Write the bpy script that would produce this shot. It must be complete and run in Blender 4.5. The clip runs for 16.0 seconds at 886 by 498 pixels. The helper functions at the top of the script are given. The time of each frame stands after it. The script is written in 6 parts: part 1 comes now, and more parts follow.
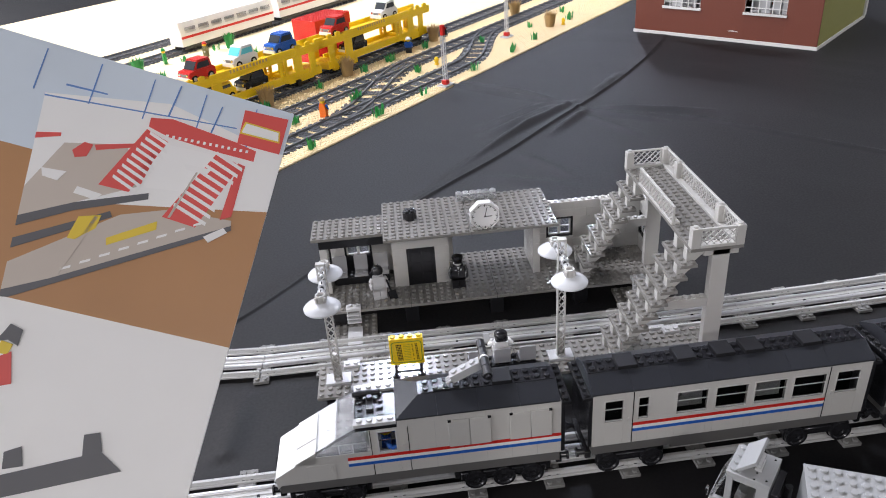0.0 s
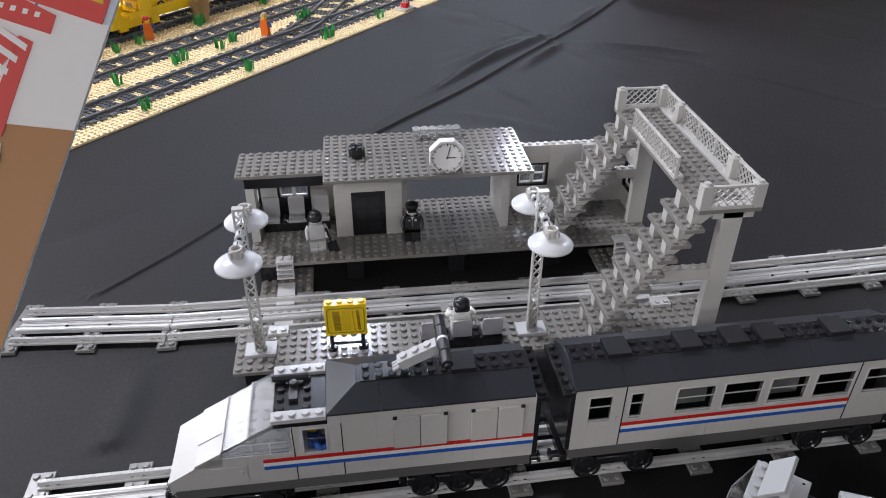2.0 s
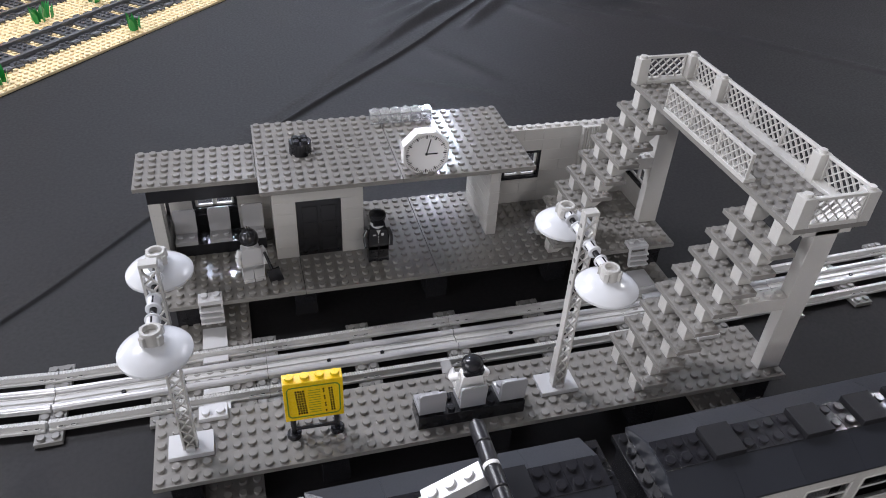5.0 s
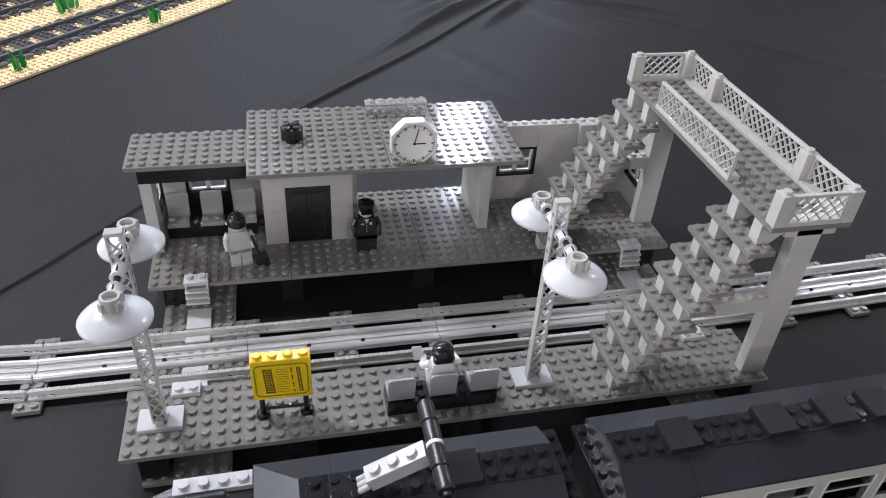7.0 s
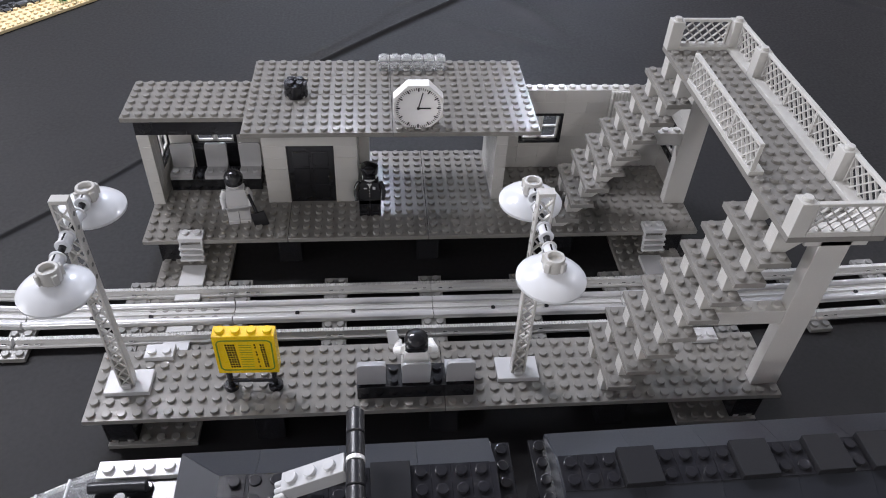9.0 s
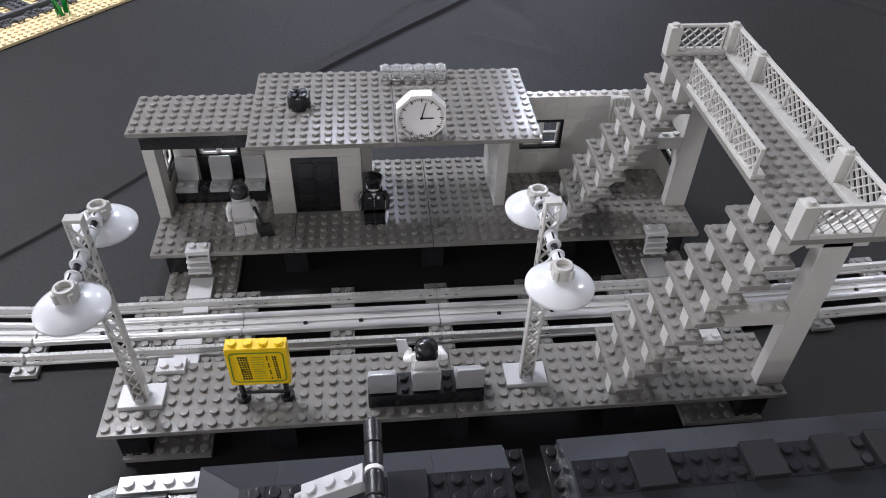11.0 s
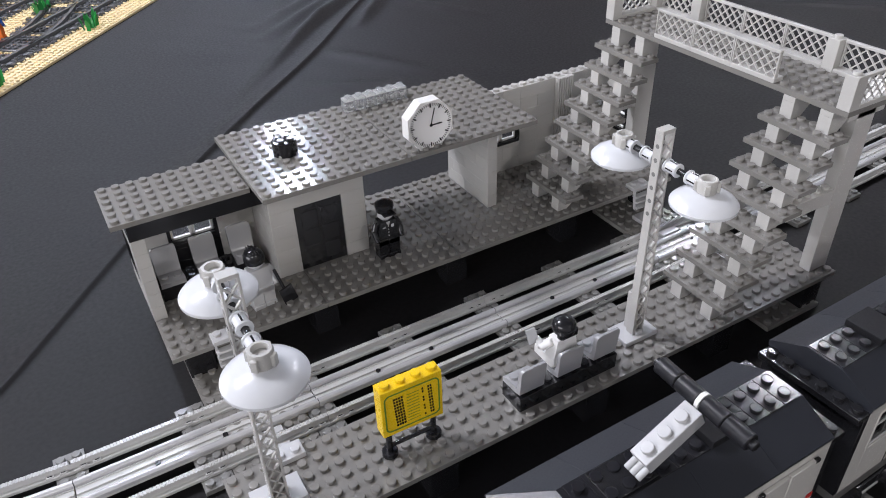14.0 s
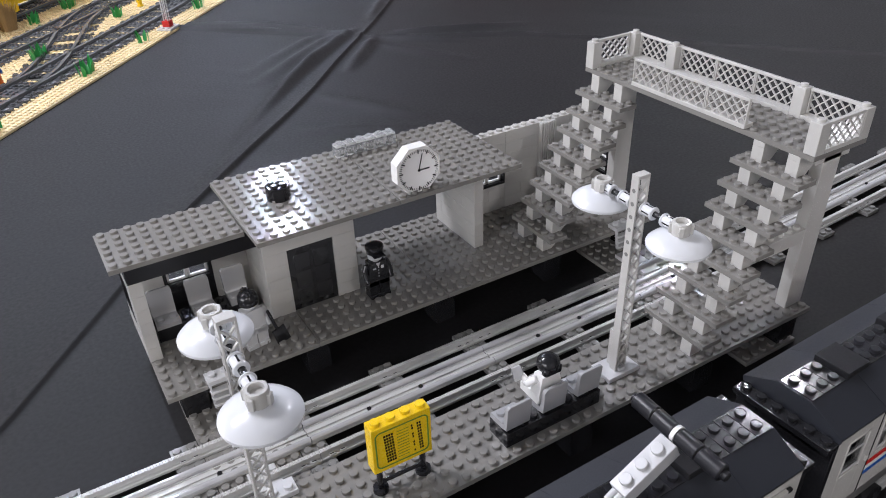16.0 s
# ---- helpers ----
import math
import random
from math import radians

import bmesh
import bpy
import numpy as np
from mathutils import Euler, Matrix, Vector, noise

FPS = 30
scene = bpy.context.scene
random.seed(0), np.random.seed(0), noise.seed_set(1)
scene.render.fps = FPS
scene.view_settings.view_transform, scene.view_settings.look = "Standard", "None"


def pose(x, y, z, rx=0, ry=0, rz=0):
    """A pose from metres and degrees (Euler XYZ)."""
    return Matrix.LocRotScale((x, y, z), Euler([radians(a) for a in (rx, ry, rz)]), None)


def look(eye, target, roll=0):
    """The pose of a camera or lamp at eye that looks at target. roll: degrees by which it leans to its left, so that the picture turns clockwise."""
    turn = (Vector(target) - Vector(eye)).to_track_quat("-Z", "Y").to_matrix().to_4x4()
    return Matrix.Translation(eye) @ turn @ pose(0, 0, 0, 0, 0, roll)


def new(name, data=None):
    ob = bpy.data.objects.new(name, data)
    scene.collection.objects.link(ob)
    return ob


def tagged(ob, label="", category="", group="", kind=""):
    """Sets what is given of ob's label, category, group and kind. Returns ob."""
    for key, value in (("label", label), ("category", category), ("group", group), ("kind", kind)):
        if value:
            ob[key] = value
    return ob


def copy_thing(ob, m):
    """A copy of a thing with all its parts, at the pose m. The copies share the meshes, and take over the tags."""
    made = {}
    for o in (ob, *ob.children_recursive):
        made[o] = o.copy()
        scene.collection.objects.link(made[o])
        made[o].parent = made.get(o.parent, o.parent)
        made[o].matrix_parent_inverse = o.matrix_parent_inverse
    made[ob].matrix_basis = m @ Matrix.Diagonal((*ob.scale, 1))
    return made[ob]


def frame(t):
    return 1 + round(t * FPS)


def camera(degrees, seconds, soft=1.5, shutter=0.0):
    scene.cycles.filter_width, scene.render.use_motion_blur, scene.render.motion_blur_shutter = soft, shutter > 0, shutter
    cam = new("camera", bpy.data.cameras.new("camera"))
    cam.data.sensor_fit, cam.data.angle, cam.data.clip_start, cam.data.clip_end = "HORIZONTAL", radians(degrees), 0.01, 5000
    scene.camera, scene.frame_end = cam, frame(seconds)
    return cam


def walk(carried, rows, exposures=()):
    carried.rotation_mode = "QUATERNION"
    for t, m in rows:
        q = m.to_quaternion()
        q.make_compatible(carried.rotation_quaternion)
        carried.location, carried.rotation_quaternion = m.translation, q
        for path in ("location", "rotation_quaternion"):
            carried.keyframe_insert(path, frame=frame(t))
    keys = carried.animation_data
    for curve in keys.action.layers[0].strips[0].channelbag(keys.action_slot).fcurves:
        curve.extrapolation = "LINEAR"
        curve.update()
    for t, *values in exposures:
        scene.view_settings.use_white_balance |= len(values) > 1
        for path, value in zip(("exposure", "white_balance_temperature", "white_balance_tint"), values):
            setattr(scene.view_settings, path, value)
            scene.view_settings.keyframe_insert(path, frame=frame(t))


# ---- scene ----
cam = camera(61.54, 16.0, soft=1.0)
U = 0.008          # one stud of the toy bricks, in metres; all plans below are in studs, table top at 0


def studs(p):
    return tuple(U * a for a in p)


# eye, point looked at (both in studs), lean in degrees
PATH = [
    (0, (12.056, -68.717, 58.927), (12.154, -66.966, 57.967), -4.3),
    (0.5, (16.442, -69.827, 57.903), (16.569, -68.084, 56.931), -2.7),
    (1, (17.904, -69.526, 56.877), (18.049, -67.793, 55.890), -1.3),
    (1.5, (16.975, -65.839, 55.557), (17.12, -64.119, 54.548), -1.0),
    (2, (12.788, -54.015, 51.648), (13.006, -52.359, 50.548), 0.4),
    (2.5, (8.832, -41.102, 49.208), (9.198, -39.53, 48.027), 0.0),
    (3, (8.321, -33.46, 47.233), (8.765, -31.924, 46.032), 1.1),
    (3.5, (8.466, -31.169, 45.513), (8.964, -29.659, 44.300), 1.6),
    (6, (9.374, -33.48, 45.544), (9.824, -31.929, 44.363), 4.3),
    (6.5, (10.295, -33.626, 45.828), (10.75, -32.071, 44.654), 4.3),
    (7, (12.38, -34.348, 44.433), (12.772, -32.783, 43.251), 3.9),
    (7.5, (15.983, -32.062, 44.961), (16.235, -30.486, 43.755), 2.5),
    (8, (18.086, -32.004, 43.974), (18.279, -30.484, 42.689), 1.8),
    (8.5, (18.833, -31.63, 44.310), (19.013, -30.129, 43.001), 2.4),
    (9, (19.64, -30.521, 44.942), (19.813, -29.034, 43.616), 3.2),
    (11.5, (18.704, -30.704, 45.655), (18.89, -29.211, 44.337), 2.1),
    (12, (18.3, -30.947, 45.481), (18.5, -29.452, 44.167), 1.8),
    (12.5, (13.518, -30.029, 43.591), (13.909, -28.549, 42.304), 1.3),
    (13, (5.223, -27.559, 41.756), (5.776, -26.068, 40.542), -0.2),
    (13.5, (0.026, -25.985, 40.082), (0.735, -24.528, 38.909), -0.5),
    (14, (-2.246, -25.574, 39.249), (-1.439, -24.144, 38.106), -1.9),
    (14.5, (-3.127, -25.218, 39.380), (-2.281, -23.795, 38.258), -0.8),
    (15, (-2.839, -25.676, 39.858), (-1.978, -24.243, 38.759), -1.2),
    (15.5, (-2.912, -26.421, 40.273), (-2.052, -24.971, 39.197), -1.2),
    (16, (-2.822, -26.952, 40.596), (-1.963, -25.49, 39.535), -1.8),
]
walk(cam, [(t, look(studs(eye), studs(target), roll)) for t, eye, target, roll in PATH], exposures=[(0.0, 0.28), (1.0, 0.17), (1.5, 0.18), (2.5, -0.11), (3.5, -0.07), (6.0, 0.12), (9.0, 0.11), (12.5, 0.08), (14.0, 0.06), (16.0, 0.08)])

# ---- world and light ----
world = bpy.data.worlds.new("hall_air")
scene.world = world
world.use_nodes = True
wn = world.node_tree.nodes
sky = wn.new("ShaderNodeTexSky")
sky.sky_type = "NISHITA"
sky.sun_disc = False
sky.sun_elevation, sky.sun_rotation = radians(35), radians(250)
world.node_tree.links.new(sky.outputs[0], wn["Background"].inputs[0])
wn["Background"].inputs[1].default_value = 0.08

CEILING = 2.45     # metres above the table


def lamp(name, place, target, energy, size, size_y=None, colour=(1, 1, 1)):
    data = bpy.data.lights.new(name, "AREA")
    data.energy, data.color, data.size = energy, colour, size
    data.shape = "DISK" if size_y is None else "RECTANGLE"
    if size_y is not None:
        data.size_y = size_y
    ob = new(name, data)
    ob.matrix_world = look(place, target)
    return ob


# round lamps under the ceiling, the last four unseen fill added to brighten: bearing from +y towards +x and height
# angle, as seen from the station
for bearing, height, power in ((-4, 38, 62), (15, 25.4, 38), (15.6, 29.2, 26), (53, 31, 20), (65, 40, 28), (-49, 44, 68), (-38, 55, 34), (168, 31, 42), (-150, 34, 42)):
    far = (CEILING - 0.12) / math.tan(radians(height))
    x, y = 0.19 + far * math.sin(radians(bearing)), 0.12 + far * math.cos(radians(bearing))
    lamp("hall_or_fill_lamp", (x, y, CEILING - 0.06), (x, y, 0), power, 0.17 if -30 < bearing < 70 else 0.45, colour=(0.86, 0.94, 1.16) if abs(bearing) < 20 else (0.95, 0.955, 1.06) if abs(bearing) < 100 else (1.0, 0.96, 0.96))
# daylight through the two wide windows in the west wall
lamp("window_light", (-4.7, 5.3, 1.25), (0, 1.3, 0.2), 95, 2.8, 1.6, colour=(0.96, 0.955, 1.02))
lamp("window_light", (-4.4, -1.0, 1.25), (0, -0.2, 0.2), 96, 3.4, 1.6, colour=(0.96, 0.955, 1.02))


# ---- materials ----
def material(name, colour, rough=0.25, metal=0.0, vary=0.06, grain=60.0, bump=0.02, dirt=0.25, coat=0.0, glass=0.0, shine=0.5, ior=1.45):
    """Plastic, cloth or metal: colour varies from piece to piece, in soft stains and in fine grain."""
    mat = bpy.data.materials.new(name)
    mat.use_nodes = True
    n, link = mat.node_tree.nodes, mat.node_tree.links
    b = n["Principled BSDF"]
    co = n.new("ShaderNodeTexCoord")
    geo = n.new("ShaderNodeNewGeometry")
    soft = n.new("ShaderNodeTexNoise")
    soft.inputs["Scale"].default_value, soft.inputs["Detail"].default_value = grain, 3
    fine = n.new("ShaderNodeTexNoise")
    fine.inputs["Scale"].default_value, fine.inputs["Detail"].default_value = grain * 22, 4
    for tex in (soft, fine):
        link.new(geo.outputs["Position"], tex.inputs["Vector"])
    info = n.new("ShaderNodeObjectInfo")
    add = n.new("ShaderNodeMath")
    add.operation = "ADD"
    link.new(soft.outputs["Fac"], add.inputs[0])
    link.new(info.outputs["Random"], add.inputs[1])
    ramp = n.new("ShaderNodeMapRange")
    ramp.inputs["From Min"].default_value, ramp.inputs["From Max"].default_value = 0.3, 1.7
    ramp.inputs["To Min"].default_value, ramp.inputs["To Max"].default_value = 1 - vary, 1 + vary
    link.new(add.outputs[0], ramp.inputs["Value"])
    mul = n.new("ShaderNodeVectorMath")
    mul.operation = "SCALE"
    mul.inputs[0].default_value = colour
    link.new(ramp.outputs[0], mul.inputs["Scale"])
    link.new(mul.outputs[0], b.inputs["Base Color"])
    rr = n.new("ShaderNodeMapRange")
    rr.inputs["To Min"].default_value, rr.inputs["To Max"].default_value = rough * (1 - dirt), rough * (1 + 2 * dirt)
    link.new(fine.outputs["Fac"], rr.inputs["Value"])
    link.new(rr.outputs[0], b.inputs["Roughness"])
    b.inputs["Metallic"].default_value = metal
    b.inputs["Specular IOR Level"].default_value = shine
    b.inputs["Coat Weight"].default_value = coat
    if glass:
        b.inputs["Transmission Weight"].default_value = glass
        b.inputs["IOR"].default_value = ior
    if bump:
        bm = n.new("ShaderNodeBump")
        bm.inputs["Strength"].default_value, bm.inputs["Distance"].default_value = bump, 0.001
        link.new(fine.outputs["Fac"], bm.inputs["Height"])
        link.new(bm.outputs[0], b.inputs["Normal"])
    return mat


LIGHT = material("light_grey_plastic", (0.52, 0.508, 0.482), 0.22, vary=0.03)
PALE = material("pale_grey_plastic", (0.53, 0.53, 0.535), 0.2)
CHAIR = material("mid_grey_plastic", (0.35, 0.35, 0.355), 0.2)
DARK = material("dark_grey_plastic", (0.228, 0.219, 0.203), 0.12, dirt=0.2, bump=0.0)
RAIL = material("rail_grey_plastic", (0.52, 0.517, 0.506), 0.22, vary=0.03, bump=0.0)
SLEEPER = material("sleeper_grey_plastic", (0.20, 0.197, 0.188), 0.22)
METAL = material("rail_metal", (0.66, 0.66, 0.67), 0.2, metal=0.4, vary=0.03, bump=0.0)
BLACK = material("black_plastic", (0.015, 0.015, 0.017), 0.17)
BARBLACK = material("worn_black_plastic", (0.016, 0.016, 0.019), 0.28)
ROOF = material("dark_roof_plastic", (0.017, 0.017, 0.020), 0.14, shine=0.32, bump=0.0)
SLOPE = material("dark_slope_plastic", (0.024, 0.026, 0.032), 0.3, dirt=0.35, bump=0.0, vary=0.1, shine=0.55)
# next: LIGHT again, darkened in its colour for the light on the lorry
DIMGREY = material("dimmed_light_grey_plastic", (0.36, 0.365, 0.365), 0.2, vary=0.03)
SHADEWHITE = material("white_lamp_plastic", (0.66, 0.67, 0.69), 0.17)
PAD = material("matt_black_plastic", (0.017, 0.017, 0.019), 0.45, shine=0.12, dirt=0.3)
WHITE = material("white_plastic", (0.80, 0.79, 0.77), 0.22, vary=0.04)
YELLOW = material("yellow_plastic", (0.86, 0.57, 0.012), 0.25)
RED = material("red_plastic", (0.55, 0.02, 0.015), 0.25)
BLUE = material("blue_plastic", (0.015, 0.10, 0.42), 0.25)
GREEN = material("green_plastic", (0.015, 0.27, 0.055), 0.3)
ORANGE = material("orange_plastic", (0.80, 0.16, 0.01), 0.3)
OLIVE = material("olive_plastic", (0.16, 0.15, 0.06), 0.35)
TAN = material("tan_plastic", (0.79, 0.64, 0.385), 0.35, vary=0.05)
STRAW = material("straw_fibre", (0.44, 0.30, 0.14), 0.7)
TRACK = material("track_grey_plastic", (0.088, 0.091, 0.098), 0.2)
CHROME = material("chrome", (0.75, 0.75, 0.76), 0.12, metal=1.0)
GLASS = material("clear_plastic", (0.95, 0.96, 0.97), 0.06, glass=1.0, vary=0.0, bump=0.0)
MILKY = material("clear_brick_plastic", (0.95, 0.97, 0.99), 0.05, glass=0.86, vary=0.02, bump=0.0)
CLEARBRICK = material("clear_hollow_brick", (0.96, 0.975, 0.99), 0.05, glass=0.84, vary=0.02, bump=0.0)
TEAL = material("clear_teal_plastic", (0.15, 0.60, 0.68), 0.10, vary=0.0)
CLOTH = material("black_table_cloth", (0.0120, 0.0114, 0.0120), 0.5, vary=0.10, grain=16.0, bump=0.0, shine=0.16)
BRICKRED = material("printed_brick_card", (0.155, 0.037, 0.019), 0.45, vary=0.07, grain=12)
OLIVECARD = material("printed_olive_card", (0.36, 0.35, 0.11), 0.45, vary=0.07, grain=12)
CARDWHITE = material("white_card", (0.70, 0.69, 0.66), 0.5)
PAPER = material("white_paper", (0.88, 0.87, 0.86), 0.4, vary=0.03)
SKYPRINT = material("printed_sky_paper", (0.66, 0.74, 0.83), 0.4, vary=0.12, grain=30)
BROWNPRINT = material("printed_brown_paper", (0.45, 0.23, 0.10), 0.4, vary=0.2, grain=18)
GREYPRINT = material("printed_grey_paper", (0.56, 0.49, 0.43), 0.4)
REDPRINT = material("printed_red_paper", (0.70, 0.09, 0.08), 0.4)
DARKPRINT = material("printed_dark_paper", (0.11, 0.11, 0.12), 0.4)
BLUEPRINT = material("printed_blue_paper", (0.12, 0.25, 0.55), 0.4)
YELLOWPRINT = material("printed_yellow_paper", (0.75, 0.55, 0.05), 0.4)
PLASTER = material("hall_plaster", (0.58, 0.58, 0.59), 0.8, grain=3)
DECKING = material("dark_hall_ceiling", (0.25, 0.26, 0.29), 0.8, grain=3)
FLOORING = material("hall_floor", (0.20, 0.18, 0.16), 0.5, grain=3)


# ---- mesh helpers, all in studs ----
class Shape:
    """Gathers faces; k is the index of the material for what is added next, t a pose for it."""

    def __init__(self):
        self.v, self.f, self.m, self.k, self.t = [], [], [], 0, None

    def add(self, verts, faces, solid=False):
        if solid:
            mid = sum((Vector(v) for v in verts), Vector()) / len(verts)
            turned = []
            for face in faces:
                a, b, c = (Vector(verts[i]) for i in face[:3])
                out = (b - a).cross(c - a).dot(a - mid)
                turned.append(face if out > 0 else face[::-1])
            faces = turned
        base = len(self.v)
        self.v += [tuple(self.t @ Vector(v)) for v in verts] if self.t else [tuple(v) for v in verts]
        self.f += [[i + base for i in face] for face in faces]
        self.m += [self.k] * len(faces)
        return self

    def box(self, x0, y0, z0, x1, y1, z1, c=0.03):
        """A box with chamfered edges."""
        c = min(c, 0.3 * min(x1 - x0, y1 - y0, z1 - z0))
        lo, hi = (x0, y0, z0), (x1, y1, z1)
        verts, index = [], {}
        for s in ((a, b, d) for a in (0, 1) for b in (0, 1) for d in (0, 1)):
            for axis in range(3):
                p = [(hi[i] if s[i] else lo[i]) if i == axis else (hi[i] - c if s[i] else lo[i] + c) for i in range(3)]
                index[s, axis] = len(verts)
                verts.append(p)
        faces = []
        for axis in range(3):
            u, w = [i for i in range(3) if i != axis]
            for side in (0, 1):
                ring = []
                for a, b in ((0, 0), (1, 0), (1, 1), (0, 1)):
                    s = [0, 0, 0]
                    s[axis], s[u], s[w] = side, a, b
                    ring.append(index[tuple(s), axis])
                faces.append(ring)
            for a in (0, 1):
                for b in (0, 1):
                    s, r = [0, 0, 0], [0, 0, 0]
                    s[u], s[w], r[u], r[w] = a, b, a, b
                    r[axis] = 1
                    s, r = tuple(s), tuple(r)
                    faces.append([index[s, u], index[r, u], index[r, w], index[s, w]])
        for s in ((a, b, d) for a in (0, 1) for b in (0, 1) for d in (0, 1)):
            faces.append([index[s, 0], index[s, 1], index[s, 2]])
        return self.add(verts, faces, True)

    def lathe(self, profile, n=16, at=(0, 0, 0), way=(0, 0, 1), squash=1.0):
        """Turns (radius, height) points round an axis."""
        turn = Vector((0, 0, 1)).rotation_difference(Vector(way).normalized()).to_matrix()
        verts, rings, faces = [], [], []
        for r, h in profile:
            if r < 1e-6:
                rings.append([len(verts)])
                verts.append(Vector(at) + turn @ Vector((0, 0, h)))
            else:
                rings.append(list(range(len(verts), len(verts) + n)))
                for i in range(n):
                    a = 2 * math.pi * (i + 0.5) / n
                    verts.append(Vector(at) + turn @ Vector((r * math.cos(a), squash * r * math.sin(a), h)))
        for p, q in zip(rings, rings[1:]):
            for i in range(n):
                j = (i + 1) % n
                if len(p) == 1 and len(q) == 1:
                    continue
                if len(p) == 1:
                    faces.append([p[0], q[j], q[i]])
                elif len(q) == 1:
                    faces.append([p[i], p[j], q[0]])
                else:
                    faces.append([p[i], p[j], q[j], q[i]])
        return self.add(verts, faces)

    def rod(self, p, q, r, n=12, c=0.04):
        p, q = Vector(p), Vector(q)
        long = (q - p).length
        return self.lathe([(0, 0), (r - c, 0), (r, c), (r, long - c), (r - c, long), (0, long)], n, p, q - p)

    def prism(self, outline, axis, a, b):
        """An outline in the plane across an axis (0, 1 or 2), drawn out from a to b."""
        def place(p, d):
            return [(d, p[0], p[1]), (p[0], d, p[1]), (p[0], p[1], d)][axis]
        n = len(outline)
        area = sum(outline[i - 1][0] * outline[i][1] - outline[i][0] * outline[i - 1][1] for i in range(n))
        if (area > 0) == (axis == 1):
            outline = outline[::-1]
        verts = [place(p, min(a, b)) for p in outline] + [place(p, max(a, b)) for p in outline]
        faces = [list(range(n))[::-1], list(range(n, 2 * n))]
        faces += [[i, (i + 1) % n, n + (i + 1) % n, n + i] for i in range(n)]
        return self.add(verts, faces)

    def stud(self, x, y, z, n=14, r=0.3, h=0.225):
        ring = [(r * math.cos(2 * math.pi * i / n), r * math.sin(2 * math.pi * i / n)) for i in range(n)]
        steps = ((1.0, -0.005), (1.0, h - 0.03), (0.965, h - 0.008), (0.91, h), (0.80, h)) if n > 10 else ((1.0, -0.005), (1.0, h - 0.025), (0.91, h))
        verts = [(x + q * a, y + q * b, z + up) for q, up in steps for a, b in ring]
        m = len(steps)
        faces = [[k * n + i, k * n + (i + 1) % n, (k + 1) * n + (i + 1) % n, (k + 1) * n + i] for k in range(m - 1) for i in range(n)]
        faces.append(list(range((m - 1) * n, m * n)))
        return self.add(verts, faces)

    def grid(self, x0, y0, nx, ny, z, n=14):
        for i in range(nx):
            for j in range(ny):
                self.stud(x0 + i + 0.5, y0 + j + 0.5, z, n)
        return self

    def mesh(self, name, mats, angle=38):
        data = bpy.data.meshes.new(name)
        data.from_pydata([studs(v) for v in self.v], [], self.f)
        for mat in mats if isinstance(mats, (list, tuple)) else [mats]:
            data.materials.append(mat)
        data.polygons.foreach_set("material_index", self.m)
        data.polygons.foreach_set("use_smooth", [True] * len(self.f))
        data.set_sharp_from_angle(angle=radians(angle))
        data.update()
        return data


def thing(name, label, category, at=(0, 0, 0), turn=0.0, group="", kind=""):
    ob = new(name)
    ob.empty_display_size = 0.01
    ob.matrix_world = pose(*studs(at), 0, 0, turn)
    return tagged(ob, label, category, group, kind)


def part(name, shape, mats, parent, label="", at=(0, 0, 0), turn=(0, 0, 0)):
    """One mesh under a thing or a part, in its measure; a mesh may be shared."""
    data = shape if isinstance(shape, bpy.types.Mesh) else shape.mesh(name, mats)
    ob = new(name, data)
    ob.parent = parent
    ob.matrix_basis = pose(*studs(at), *turn)
    return tagged(ob, label)


def single(name, shape, mats, label, category, at=(0, 0, 0), turn=0.0, group="", kind=""):
    """A thing that is one mesh."""
    data = shape if isinstance(shape, bpy.types.Mesh) else shape.mesh(name, mats)
    ob = new(name, data)
    ob.matrix_world = pose(*studs(at), 0, 0, turn)
    return tagged(ob, label, category, group, kind)


made = {}


def brick(parent, x, y, z, dx, dy, h=1.2, mat=LIGHT, top=True, name="", label=""):
    """A toy brick, plate or tile with its low corner at x, y, z."""
    key = (dx, dy, round(h, 3), top, mat.name)
    if key not in made:
        gap = 0.022 if mat is DARK and dx * dy > 30 else 0.006
        s = Shape().box(gap, gap, 0.003, dx - gap, dy - gap, h - 0.001, 0.016)
        if top:
            s.grid(0, 0, int(dx), int(dy), h)
        made[key] = s.mesh("brick", mat)
    name = name or ("tile" if not top and h < 0.5 else "plate" if h < 0.5 else "brick")
    return part(name, made[key], None, parent, label, (x, y, z))


def made_once(name, build, mat):
    if name not in made:
        made[name] = build().mesh(name, mat)
    return made[name]


def courses(parent, x, y, z, along, length, depth, count, mat=LIGHT, top=False, size=4):
    """A wall of toy bricks laid in bond, along x or y."""
    for c in range(count):
        p = 0 if c % 2 == 0 else -(size // 2)
        while p < length:
            a, b = max(p, 0), min(p + size, length)
            last = top and c == count - 1
            if along == "x":
                brick(parent, x + a, y, z + 1.2 * c, b - a, depth, 1.2, mat, last)
            else:
                brick(parent, x, y + a, z + 1.2 * c, depth, b - a, 1.2, mat, last)
            p += size


# ---- the hall and the table ----
FOLD = radians(47.4)                    # bearing of the overlap's edge
JOINT = (57.0, 103.0)                   # where the folds meet


def along_fold(x, y):
    """Distance along the overlap's edge from the joint, and to its north-west side."""
    c, s = math.cos(FOLD), math.sin(FOLD)
    dx, dy = x - JOINT[0], y - JOINT[1]
    s_, q = dx * c + dy * s, -dx * s + dy * c
    # the edge is not quite straight
    q += 2.2 * max(0.0, min(1.0, -(s_ + 72) / 30))
    q += 0.9 * math.exp(-((s_ + 34) / 16) ** 2) - (0.0016 * s_ * s_ if s_ > 0 else 0.0)
    return s_, q


